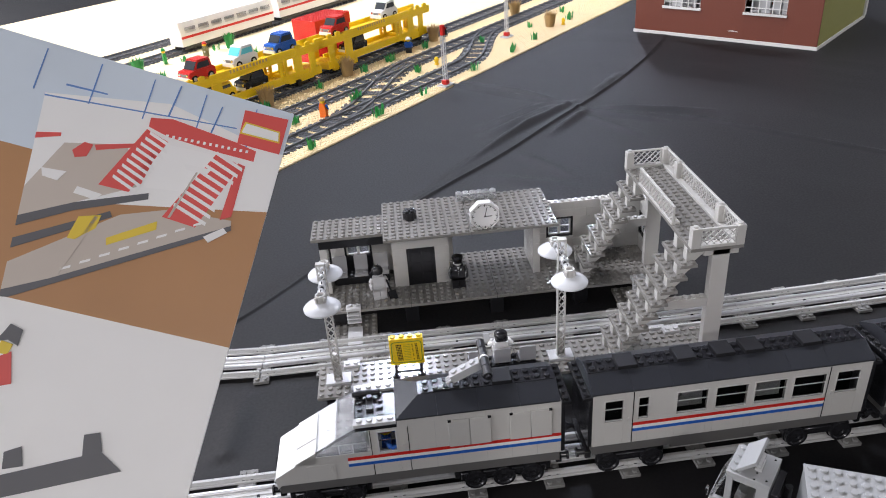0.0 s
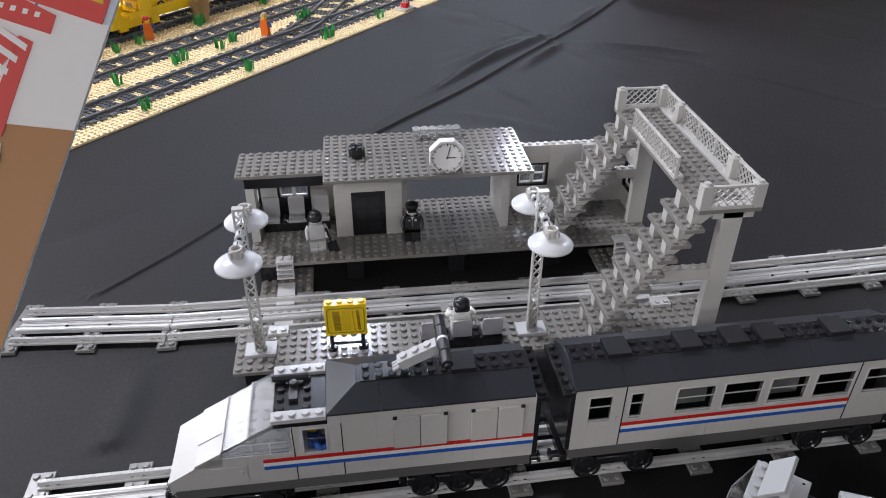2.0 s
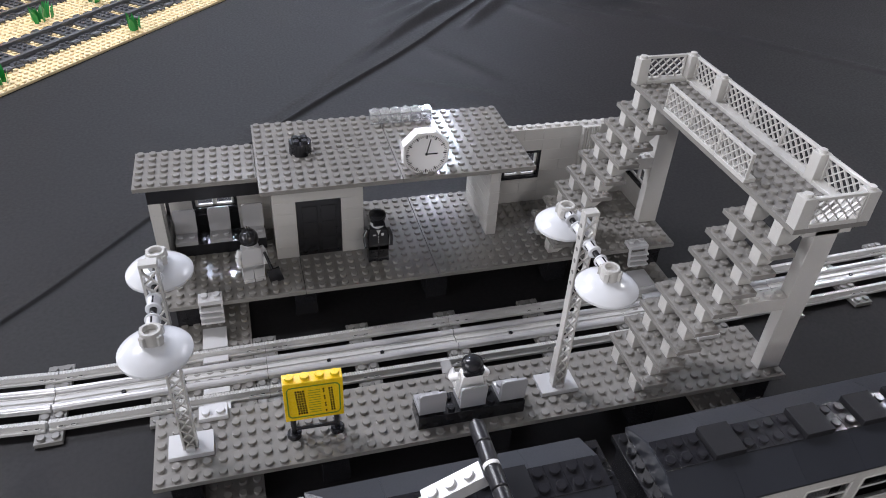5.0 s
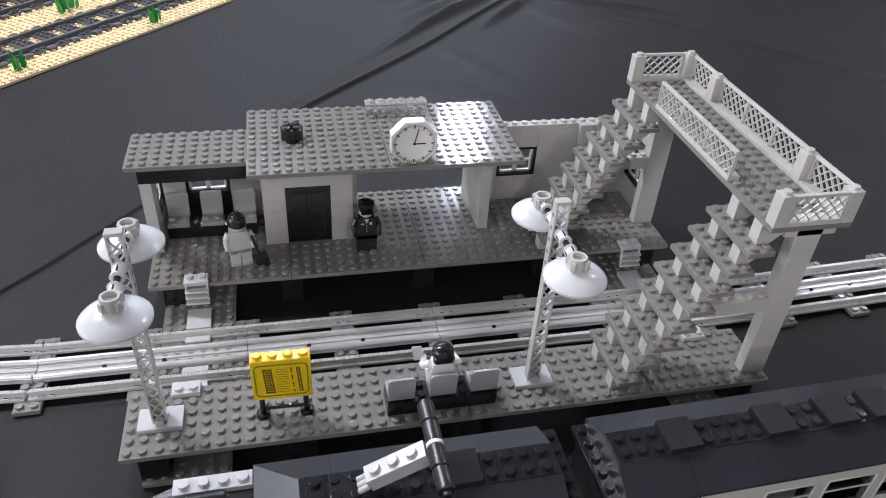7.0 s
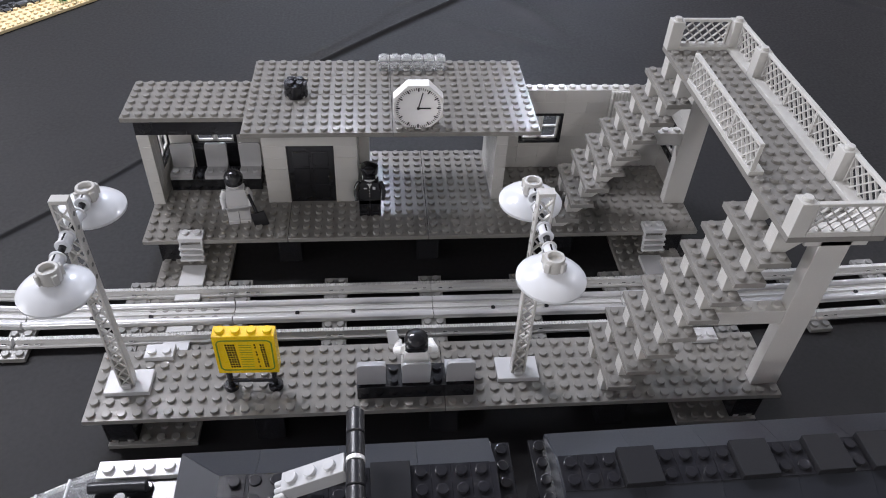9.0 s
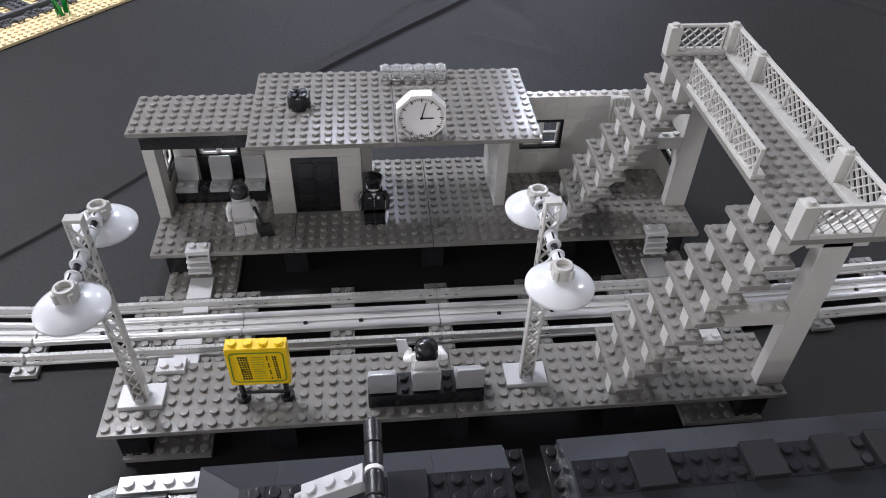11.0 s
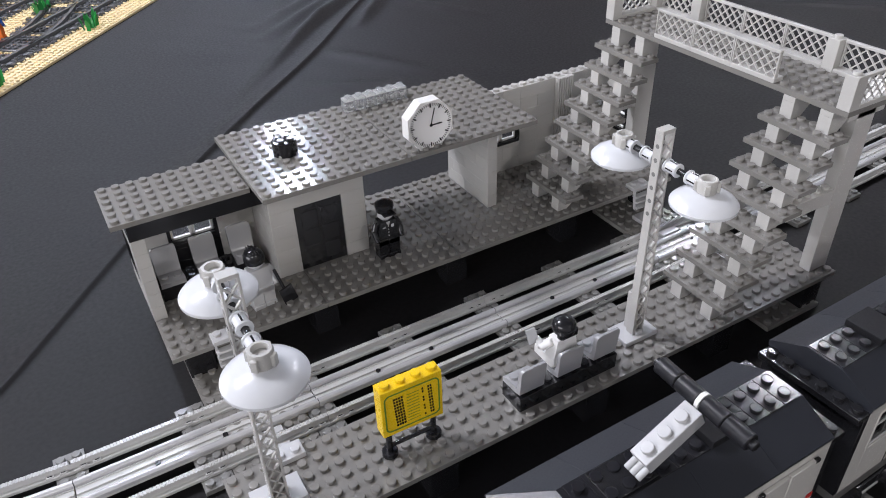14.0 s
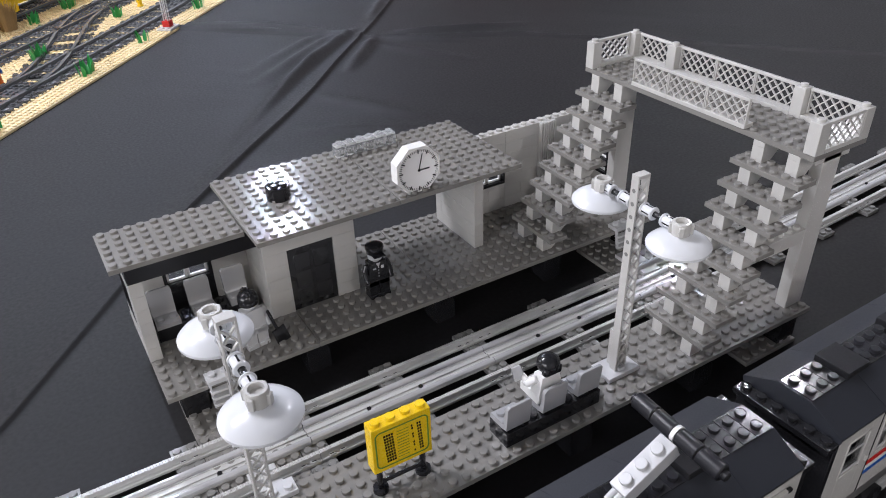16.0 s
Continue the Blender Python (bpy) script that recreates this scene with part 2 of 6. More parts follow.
def ridge(x, y, a, b, high, wide):
    """A soft pleat that swells and dies out between two points."""
    dx, dy = b[0] - a[0], b[1] - a[1]
    long = math.hypot(dx, dy)
    p = ((x - a[0]) * dx + (y - a[1]) * dy) / (long * long)
    d = ((x - a[0]) * dy - (y - a[1]) * dx) / long
    if not -0.15 < p < 1.15 or abs(d) > 4 * wide:
        return 0.0
    ends = min(1.0, (p + 0.15) / 0.35) * min(1.0, (1.15 - p) / 0.5)
    return high * max(0.0, ends) * math.exp(-(d / wide) ** 2)


# pleats that run out from the joint, and thin pressed creases
PLEATS = (((56, 106), (36, 87), 0.9, 1.3), ((53, 106), (33, 90), 0.8, 1.5), ((50, 108), (33, 95), 0.6, 1.8), ((46, 98), (30, 79), 0.45, 1.0), ((37, 88), (22, 69), 0.3, 1.0), ((29, 75), (10, 53), 0.12, 1.0),
          ((58, 100), (47, 87), 0.7, 1.2), ((61, 98), (74, 88), 0.5, 1.0), ((57, 97), (66, 80), 0.25, 1.3), ((64, 101), (86, 92), 0.7, 1.3), ((38, 77), (46, 62), 0.35, 1.6), ((31, 66), (44, 58), 0.3, 1.5),
          ((58, 101), (84, 86), 0.5, 0.7), ((82, 87), (113, 53), 0.4, 0.6), ((111, 55), (170, -10), 0.35, 0.7), ((28.5, 131.5), (57, 103), 0.95, 0.6), ((31, 133), (52, 113), 0.5, 1.8),
          ((64, 113), (74, 127), 0.5, 1.2), ((54, 109), (40, 126), 0.4, 1.2), ((-52, -22), (-30, 4), 0.35, 1.2), ((-34, 24), (-14, 40), 0.2, 2.2), ((-11, -7), (-9.7, 6), 0.4, 1.6), ((-70, 6), (-30, 12), 0.3, 2.0))


def crease(x, y):
    """Height of the cloth's folds: the overlap's edge and the pleats beside it."""
    s_, q = along_fold(x, y)
    high = 0.66 - 0.28 * max(0.0, min(1.0, -(s_ + 50) / 40))
    h = high * math.exp(-q / 2.2) if q > 0 else high * math.exp(q / 0.22)
    if s_ > 60:
        h *= max(0.0, 1 - (s_ - 60) / 20)
    for a, b, up, wide in PLEATS:
        h += 1.35 * ridge(x, y, a, b, up, wide)
    return h


def clear(x, y):
    """Where tracks and platforms press the cloth flat."""
    return (-1 < x < 50 and -2 < y < 32) or (x > -26 and 7 < y < 18.5) or (x > -17 and -17 < y < -5)


def cloth():
    """The black cloth on the long table: fine along the overlap's edge, coarse to the borders."""
    c, s_ = math.cos(FOLD), math.sin(FOLD)
    qs = [-420, -300, -240, -190] + [-150 + 1.0 * i for i in range(110)] + [-40 + 0.6 * i for i in range(60)] + [-4 + 0.16 * i for i in range(50)] + [4 + 0.55 * i for i in range(75)] + [46 + 1.2 * i for i in range(40)] + [100, 150, 240, 330, 420]
    ss = [-460, -340, -250] + [-190 + 0.7 * i for i in range(400)] + [95, 115, 150, 200, 260, 340]
    s = Shape()
    nx = len(ss)
    for q in qs:
        for a in ss:
            x, y = JOINT[0] + a * c - q * s_, JOINT[1] + a * s_ + q * c
            x, y = max(-412, min(412, x)), max(-324, min(412, y))
            if clear(x, y):
                s.v.append((x, y, -0.02))
            else:
                wave = 0.5 * noise.noise((0.035 * x, 0.05 * y, 3.0)) + 0.12 * noise.noise((0.16 * x + 0.1 * y, 0.05 * y, 7.0))
                s.v.append((x, y, -0.02 + 0.9 * min(crease(x, y), 3.2) + 0.4 * max(0.0, wave)))
    s.f = [[j * nx + i, j * nx + i + 1, (j + 1) * nx + i + 1, (j + 1) * nx + i] for j in range(len(qs) - 1) for i in range(nx - 1)]
    s.m = [0] * len(s.f)
    return single("table_cloth", s.mesh("table_cloth", CLOTH, 180), None, "black cloth with creases spread over the exhibition table", "table cloth", kind="structure")


cloth()


def slab(name, x0, y0, z0, x1, y1, z1, mat, label, category):
    s = Shape().box(*[a / U for a in (x0, y0, z0, x1, y1, z1)], 0.2)
    return single(name, s, mat, label, category, kind="structure")


slab("table_top", -3.30, -2.60, -0.04, 3.30, 3.30, -0.012, PLASTER, "wide table board under the black cloth", "table")
for tx, ty in ((-2.9, -2.3), (2.9, -2.3), (-2.9, 3.0), (2.9, 3.0)):
    slab("table_leg", tx - 0.04, ty - 0.04, -0.75, tx + 0.04, ty + 0.04, -0.04, PLASTER, "square leg of the exhibition table", "table leg")
slab("floor", -5.0, -5.2, -0.85, 6.2, 8.2, -0.75, FLOORING, "plain floor of the exhibition hall", "floor")
slab("ceiling", -5.0, -5.2, CEILING, 6.2, 8.2, CEILING + 0.1, DECKING, "plain dark ceiling of the hall", "ceiling")
slab("wall_north", -5.0, 8.0, -0.75, 6.2, 8.2, CEILING, PLASTER, "plain hall wall", "wall")
slab("wall_south", -5.0, -5.2, -0.75, 6.2, -5.0, CEILING, PLASTER, "plain hall wall", "wall")
slab("wall_east", 6.0, -5.0, -0.75, 6.2, 8.0, CEILING, PLASTER, "plain hall wall", "wall")
for x0, y0, z0, y1, z1 in ((-5, -5, -0.75, 8, 0.40), (-5, -5, 2.10, 8, CEILING), (-5, -5, 0.40, -2.8, 2.10), (-5, 0.8, 0.40, 3.8, 2.10), (-5, 6.8, 0.40, 8, 2.10)):
    slab("wall_west", x0, y0, z0, -4.8, y1, z1, PLASTER, "plain hall wall round a wide window", "wall")

# ---- the two platforms ----
P = 3.2            # height of the platforms' top


def ladder_piece(name_group, x, y, facing):
    """A small two-stud step ladder hooked over the platform's edge."""
    t = thing("step_ladder", "pale grey toy step ladder hooked on the platform edge", "ladder", (x, y, 0), 0 if facing < 0 else 180, name_group)
    top = Shape().box(-1, -0.25, P, 1, 1, P + 0.4)
    top.stud(-0.5, 0.5, P + 0.4).stud(0.5, 0.5, P + 0.4)
    part("top", top, PALE, t)
    for sx in (-0.95, 0.8):
        part("rail", Shape().prism([(-0.25, P + 0.05), (0.0, P + 0.05), (-0.32, P - 1.75), (-0.62, P - 1.75)], 0, sx, sx + 0.15), PALE, t)
    for k in range(3):
        z = P - 0.45 - 0.52 * k
        part("rung", Shape().box(-0.98, -0.62 - 0.12 * k, z - 0.11, 0.98, -0.05 - 0.12 * k, z + 0.11), PALE, t)


near = thing("station_platform", "dark grey studded toy platform on black supports", "platform", group="platforms")
for x in (0, 24):
    brick(near, x, 0, P - 0.4, 24, 6, 0.4, DARK)
for x, low in ((1, 0.4), (11, 0), (23, 0), (35, 0), (45, 0.4)):
    for y in (0.3, 4):
        part("support", Shape().box(x + 0.02, y, low, x + 1.98, y + 1.7, P - 0.41), BLACK, near)
far = thing("station_platform", "wide dark grey studded toy platform on black supports", "platform", group="platforms")
for x, w in ((0, 12), (12, 12), (24, 24)):
    brick(far, x, 18, P - 0.4, w, 13, 0.4, DARK)
for x, low in ((1, 0.4), (11, 0), (23, 0), (35, 0), (45, 0.4)):
    for y in (18.6, 23, 28):
        part("support", Shape().box(x + 0.02, y, low, x + 1.98, y + 1.9, P - 0.41), BLACK, far)
for x in (1, 41):
    cross = thing("crossing_plate", "dark grey plates under the rails with a pale tiled path", "toy plate", group="crossings")
    brick(cross, x, 0, 0, 6, 16, 0.4, DARK)
    brick(cross, x, 16, 0, 6, 5, 0.4, DARK)
    for y0, y1 in ((15.1, 17.6), (13.45, 14.1), (9.95, 10.55), (6.4, 8.95)):
        part("tile", Shape().box(x + 2, y0, 0.4, x + 4, y1, 0.8), PALE, cross)
    ladder_piece("step ladders", x + 3, 18, -1)
    ladder_piece("step ladders", x + 3, 6, 1)


# ---- station building ----
def window_frame(parent, along, x, y, z, wide, high, depth=1.0, inside=1):
    """A black frame with white casements and clear panes."""
    w = part("window", Shape(), BLACK, parent)
    s = Shape()
    rim = 0.28

    def bar(a, b, c, d, y0=0.0, y1=depth):
        if along == "x":
            s.box(x + a, y + y0, z + b, x + c, y + y1, z + d)
        else:
            s.box(x + y0, y + a, z + b, x + y1, y + c, z + d)
    bar(0, 0, wide, rim), bar(0, high - rim, wide, high), bar(0, rim, rim, high - rim), bar(wide - rim, rim, wide, high - rim)
    w.data = s.mesh("window", BLACK)
    a, b = 0.35 * depth, 0.62 * depth
    for x0 in (rim, wide / 2):
        s = Shape()
        x1 = x0 + wide / 2 - rim
        bar(x0, rim, x1, rim + 0.22, a, b), bar(x0, high - rim - 0.22, x1, high - rim, a, b)
        bar(x0, rim, x0 + 0.22, high - rim, a, b), bar(x1 - 0.22, rim, x1, high - rim, a, b)
        bar(x0, high / 2 - 0.08, x1, high / 2 + 0.08, a, b)
        part("casement", s, WHITE, w, "white casement")
    s = Shape()
    bar(rim, rim, wide - rim, high - rim, 0.46 * depth, 0.52 * depth)
    pane = part("pane", s, GLASS, w, "clear pane")
    pane.visible_shadow = False


def chair(parent, x, y, z, back, tall=1.0):
    """A two-stud toy chair; back: -1 has its back towards -y."""
    rows = ((1.0, 0.36, 1.0, 0.0, 0.96), (0.7, 0.5, 0.72, 0.0, 0.96), (-0.35, 0.44, -0.3, 0.0, 0.9), (-0.52, 0.62, -0.85, 0.2, 0.95), (-0.6, 1.1 * tall, -0.92, 1.05 * tall, 0.95),
            (-0.66, 1.7 * tall, -0.98, 1.7 * tall, 0.97), (-0.71, 2.05 * tall, -1.0, 2.05 * tall, 0.97), (-0.74, 2.18 * tall, -1.02, 2.18 * tall, 0.93), (-0.78, 2.26 * tall, -1.01, 2.26 * tall, 0.84), (-0.82, 2.29 * tall, -0.98, 2.29 * tall, 0.7))
    verts, faces = [], []
    for fy, fz, ky, kz, w in rows:
        verts += [(-w, -back * fy, fz), (w, -back * fy, fz), (w, -back * ky, kz), (-w, -back * ky, kz)]
    for k in range(len(rows) - 1):
        faces += [[4 * k + m, 4 * k + (m + 1) % 4, 4 * k + 4 + (m + 1) % 4, 4 * k + 4 + m] for m in range(4)]
    faces += [[3, 2, 1, 0], [4 * len(rows) - 4 + m for m in range(4)]]
    if back < 0:
        faces = [f[::-1] for f in faces]
    s = Shape().add(verts, faces)
    s.stud(-0.5, 0.45 * -back, 0.47), s.stud(0.5, 0.45 * -back, 0.47)
    part("chair", s, CHAIR, parent, "mid grey moulded chair", (x + 1, y + 1, z))


house = thing("station_building", "light grey toy station with dark studded flat roofs", "station")
# kiosk with the black door
courses(house, 10, 23, P, "x", 2, 1, 5), courses(house, 16, 23, P, "x", 2, 1, 5)
courses(house, 10, 23, P + 6, "x", 8, 1, 1, size=8)
brick(house, 10, 23, P + 7.2, 1, 1, 1.2, LIGHT, False), brick(house, 11, 22.97, P + 7.2, 6, 1, 1.2, LIGHT, False, "lintel"), brick(house, 17, 23, P + 7.2, 1, 1, 1.2, LIGHT, False)
brick(house, 11, 23, P + 8.4, 6, 1, 0.4, LIGHT, False)
courses(house, 10, 24, P, "y", 6, 1, 7), courses(house, 17, 24, P, "y", 6, 1, 7), courses(house, 11, 29, P, "x", 6, 1, 7)
door = Shape().box(12.02, 23.12, P + 0.02, 15.98, 23.9, P + 5.98)
leaf = part("door", door, BLACK, house, "black door")
for a in (12.5, 14.15):
    for b in (0.5, 2.2, 3.9):
        part("door_panel", Shape().box(a, 23.04, P + b, a + 1.35, 23.13, P + b + 1.45), BLACK, leaf)
part("handle", Shape().rod((15.5, 23.1, P + 2.9), (15.5, 22.85, P + 2.9), 0.1), BLACK, leaf)
brick(house, 18, 29, P, 1, 1, 8.4, LIGHT, False)
# waiting shelter
courses(house, 0, 23, P, "x", 1, 1, 6, size=1)
courses(house, 0, 24, P, "y", 5, 1, 2)
brick(house, 0, 24, P + 2.4, 1, 1, 3.6, LIGHT, False)
window_frame(house, "y", 0, 25, P + 2.4, 4, 3.6)
brick(house, 0, 24, P + 6, 1, 5, 1.2, LIGHT, False)
brick(house, 0, 23, P + 7.2, 10, 1, 1.2, BLACK, False, "beam", "black beam")
brick(house, 0, 24, P + 7.2, 1, 5, 1.2, BLACK, False, "beam", "black beam")
courses(house, 1, 28, P, "x", 2, 1, 2), courses(house, 7, 28, P, "x", 3, 1, 2)
brick(house, 1, 28, P + 2.4, 2, 1, 0.4, LIGHT, False), brick(house, 7, 28, P + 2.4, 3, 1, 0.4, LIGHT, False)
for k in range(2):
    brick(house, 3, 28, P + 1.2 * k, 4, 1, 1.2, BLACK, False, "", "black brick")
brick(house, 3, 28, P + 2.4, 4, 1, 0.4, BLACK, False, "", "black tile")
brick(house, 1, 28, P + 2.8, 2, 1, 3.6, LIGHT, False), brick(house, 7, 28, P + 2.8, 3, 1, 3.6, LIGHT, False)
window_frame(house, "x", 3, 28, P + 2.8, 4, 3.6)
brick(house, 1, 28, P + 6.4, 9, 1, 0.8, LIGHT, False), brick(house, 1, 28, P + 7.2, 9, 1, 1.2, LIGHT, False)
# the open passage's end wall, and the long wall behind the stairs
courses(house, 30, 23, P, "y", 7, 1, 7)
courses(house, 31, 28, P, "x", 2, 1, 7, top=True, size=2)
courses(house, 33, 28, P, "x", 4, 1, 2), courses(house, 33, 28, P + 6, "x", 4, 1, 2, top=True)
brick(house, 33, 28, P + 2.4, 4, 1, 0.4, LIGHT, False)
window_frame(house, "x", 33, 28, P + 2.8, 4, 3.2)
courses(house, 37, 28, P, "x", 4, 1, 7, top=True)
courses(house, 41, 28, P, "x", 7, 1, 7, top=True)
pilaster = part("pilaster", Shape().box(41.02, 27.65, P + 0.02, 43.0, 28.0, P + 8.38, 0.02), LIGHT, house)
for k in range(7):
    part("rib", Shape().box(41.08 + 0.275 * k, 27.52, P + 0.03, 41.24 + 0.275 * k, 27.67, P + 8.36, 0.03), LIGHT, pilaster)
courses(house, 47, 24, P, "y", 4, 1, 2), courses(house, 47, 24, P + 6, "y", 4, 1, 2)
window_frame(house, "y", 47, 24, P + 2.4, 4, 3.6)
# roofs
brick(house, -1, 23, P + 8.4, 10, 6, 0.4, DARK, name="roof_plate")
for x, y, w, d in ((9, 20, 12, 6), (9, 26, 12, 6), (21, 20, 12, 12)):
    brick(house, x, y, P + 8.8, w, d, 0.4, DARK, name="roof_plate")
for x, y in ((10, 23), (17, 23), (10, 29), (17, 29), (30, 23), (30, 29)):
    brick(house, x, y, P + 8.4, 1, 1, 0.4, LIGHT, False)
for k in range(6):
    glass = Shape().box(20.02 + k, 30.02, P + 9.2, 20.98 + k, 30.98, P + 10.4, 0.02).stud(20.5 + k, 30.5, P + 10.4)
    clear_brick = part("glass_brick", glass, CLEARBRICK, house, "clear brick")
    # white pieces imitate the bright reflections inside each clear brick
    part("hollow", Shape().lathe([(0, 0.03), (0.33, 0.03), (0.33, 0.16), (0, 0.16)], 14, (20.5 + k, 30.5, P + 9.2)).box(20.06 + k, 30.06, P + 10.2, 20.94 + k, 30.94, P + 10.34, 0.03), WHITE, clear_brick, "white fillings for the inner glints")

chimney = thing("chimney", "round black chimney brick on the station roof", "chimney", (13, 26, P + 9.2))
s = Shape().lathe([(0.93, 0.0), (0.98, 0.04), (0.98, 1.16), (0.93, 1.2), (0.35, 1.2), (0.3, 0.9), (0, 0.9)], 24)
part("drum", s, BLACK, chimney)
for a in (0, 90, 180, 270):
    part("stud", Shape().stud(0.53 * math.cos(radians(a + 45)), 0.53 * math.sin(radians(a + 45)), 1.2, 14, 0.3, 0.22), BLACK, chimney)

clock = thing("station_clock", "white octagonal station clock standing on the roof edge", "clock", (23, 20.45, P + 9.2))
R, Z = 2.12, 1.98
octagon = [(R * math.cos(radians(22.5 + 45 * k)), Z + R * math.sin(radians(22.5 + 45 * k))) for k in range(8)]
case = Shape().prism(octagon, 1, 0.0, 1.0)
case.box(-1, 0, 0, 1, 1, 0.25)
case = part("case", case, WHITE, clock, "white case")
part("dial", Shape().lathe([(0, 0), (1.86, 0), (1.9, 0.03), (1.9, 0.05)], 48, (0, -0.005, Z), (0, -1, 0)), PAPER, clock, "white dial")
for k in range(60):
    a = radians(6 * k)
    big = k % 5 == 0
    mark = Shape()
    mark.t = Matrix.Translation((0, 0, Z)) @ Matrix.Rotation(a, 4, "Y")
    mark.box(-0.055 if big else -0.025, -0.05, 1.45 if big else 1.58, 0.055 if big else 0.025, -0.03, 1.78, 0.002)
    part("hour_mark" if big else "minute_mark", mark, BLACK, clock)
for angle, long, wide in ((14, 1.42, 0.045), (90, 0.98, 0.06)):
    pointer = Shape()
    pointer.t = Matrix.Translation((0, 0, Z)) @ Matrix.Rotation(radians(angle), 4, "Y")
    pointer.box(-wide, -0.075, -0.12, wide, -0.055, long, 0.005)
    part("pointer", pointer, BLACK, clock, "black clock pointer")
part("pivot", Shape().lathe([(0.12, 0), (0.12, 0.04), (0, 0.04)], 14, (0, -0.06, Z), (0, -1, 0)), BLACK, clock)


# ---- footbridge ----
bridge = thing("footbridge", "light grey toy footbridge with lattice rails and two open stairs", "footbridge")


def fence_shape():
    """A four-stud lattice rail along x, its foot at z 0."""
    s = Shape().box(0.01, 0.0, 0, 3.99, 1.0, 0.35).box(0.01, 0.05, 2.15, 3.99, 0.38, 2.38)
    s.box(0.02, 0.05, 0.35, 0.14, 0.36, 2.15).box(3.86, 0.05, 0.35, 3.98, 0.36, 2.15)
    x0, x1, z0, z1 = 0.14, 3.86, 0.35, 2.15
    for slope in (1, -1):
        k = x0 - (z1 - z0)
        while k < x1:
            a, b = max(x0, k), min(x1, k + z1 - z0)
            if b - a > 0.12:
                za, zb = z0 + a - k, z0 + b - k
                if slope < 0:
                    za, zb = z1 - (a - k), z1 - (b - k)
                w = 0.062
                s.add([(a, 0.12, za - w), (b, 0.12, zb - w), (b, 0.12, zb + w), (a, 0.12, za + w),
                       (a, 0.28, za - w), (b, 0.28, zb - w), (b, 0.28, zb + w), (a, 0.28, za + w)],
                      [[0, 1, 2, 3], [4, 5, 6, 7], [0, 1, 5, 4], [3, 2, 6, 7], [0, 3, 7, 4], [1, 2, 6, 5]], True)
            k += 0.78
    return s


D = P + 14.8       # top of the bridge deck
FENCE = fence_shape().mesh("lattice_rail", LIGHT)
brick(bridge, 43, 0, D - 0.4, 6, 24, 0.4, DARK, name="deck")
for y in (1, 6, 10, 14, 19):
    part("lattice_rail", FENCE, None, bridge, "", (49, y, D), (0, 0, 90))
for x, y, turn in ((44, 0, 0), (48, 24, 180)):
    part("lattice_rail", FENCE, None, bridge, "", (x, y, D), (0, 0, turn))
for y in (10, 14, 18):
    part("lattice_rail", FENCE, None, bridge, "", (43, y, D), (0, 0, -90))
POST = Shape().box(0.01, 0.01, 0, 0.99, 0.99, 2.4).stud(0.5, 0.5, 2.4).mesh("post", LIGHT)
for x, y in ((43, 0), (48, 0), (48, 5), (48, 18), (48, 23), (43, 23)):
    part("post", POST, None, bridge, "", (x, y, D))
for y in (1, 22):
    pillar = part("pillar", Shape().box(46.01, y + 0.01, P, 47.99, y + 0.99, D - 0.41), LIGHT, bridge)
    part("head", Shape().box(45.0, y + 0.01, D - 1.6, 48.99, y + 0.99, D - 0.41), LIGHT, pillar)
    beam = Shape().box(41.02, y + 0.01, P + 6.4, 45.99, y + 0.99, P + 7.6).grid(41, y, 5, 1, P + 7.6)
    part("beam", beam, LIGHT, bridge)
for y in (0, 18):
    for dy in (1, 4):
        brick(bridge, 43, y + dy, P + 14.0, 2, 1, 0.4, LIGHT, False)
WEDGE = Shape().prism([(0, 0), (1, 0), (1.98, 0.9), (1.98, 1.2), (0, 1.2)], 1, 0.01, 0.99).mesh("stair_bracket", LIGHT)
for flight in (0, 18):
    for i in range(9):
        if i < 8:
            brick(bridge, 35 + i, flight, P + 1.2 + 1.6 * i, 2, 6, 0.4, DARK, name="tread")
        for y in (1, 4):
            part("stair_bracket", WEDGE, None, bridge, "", (35.01 + i, flight + y, P + 1.6 * i))


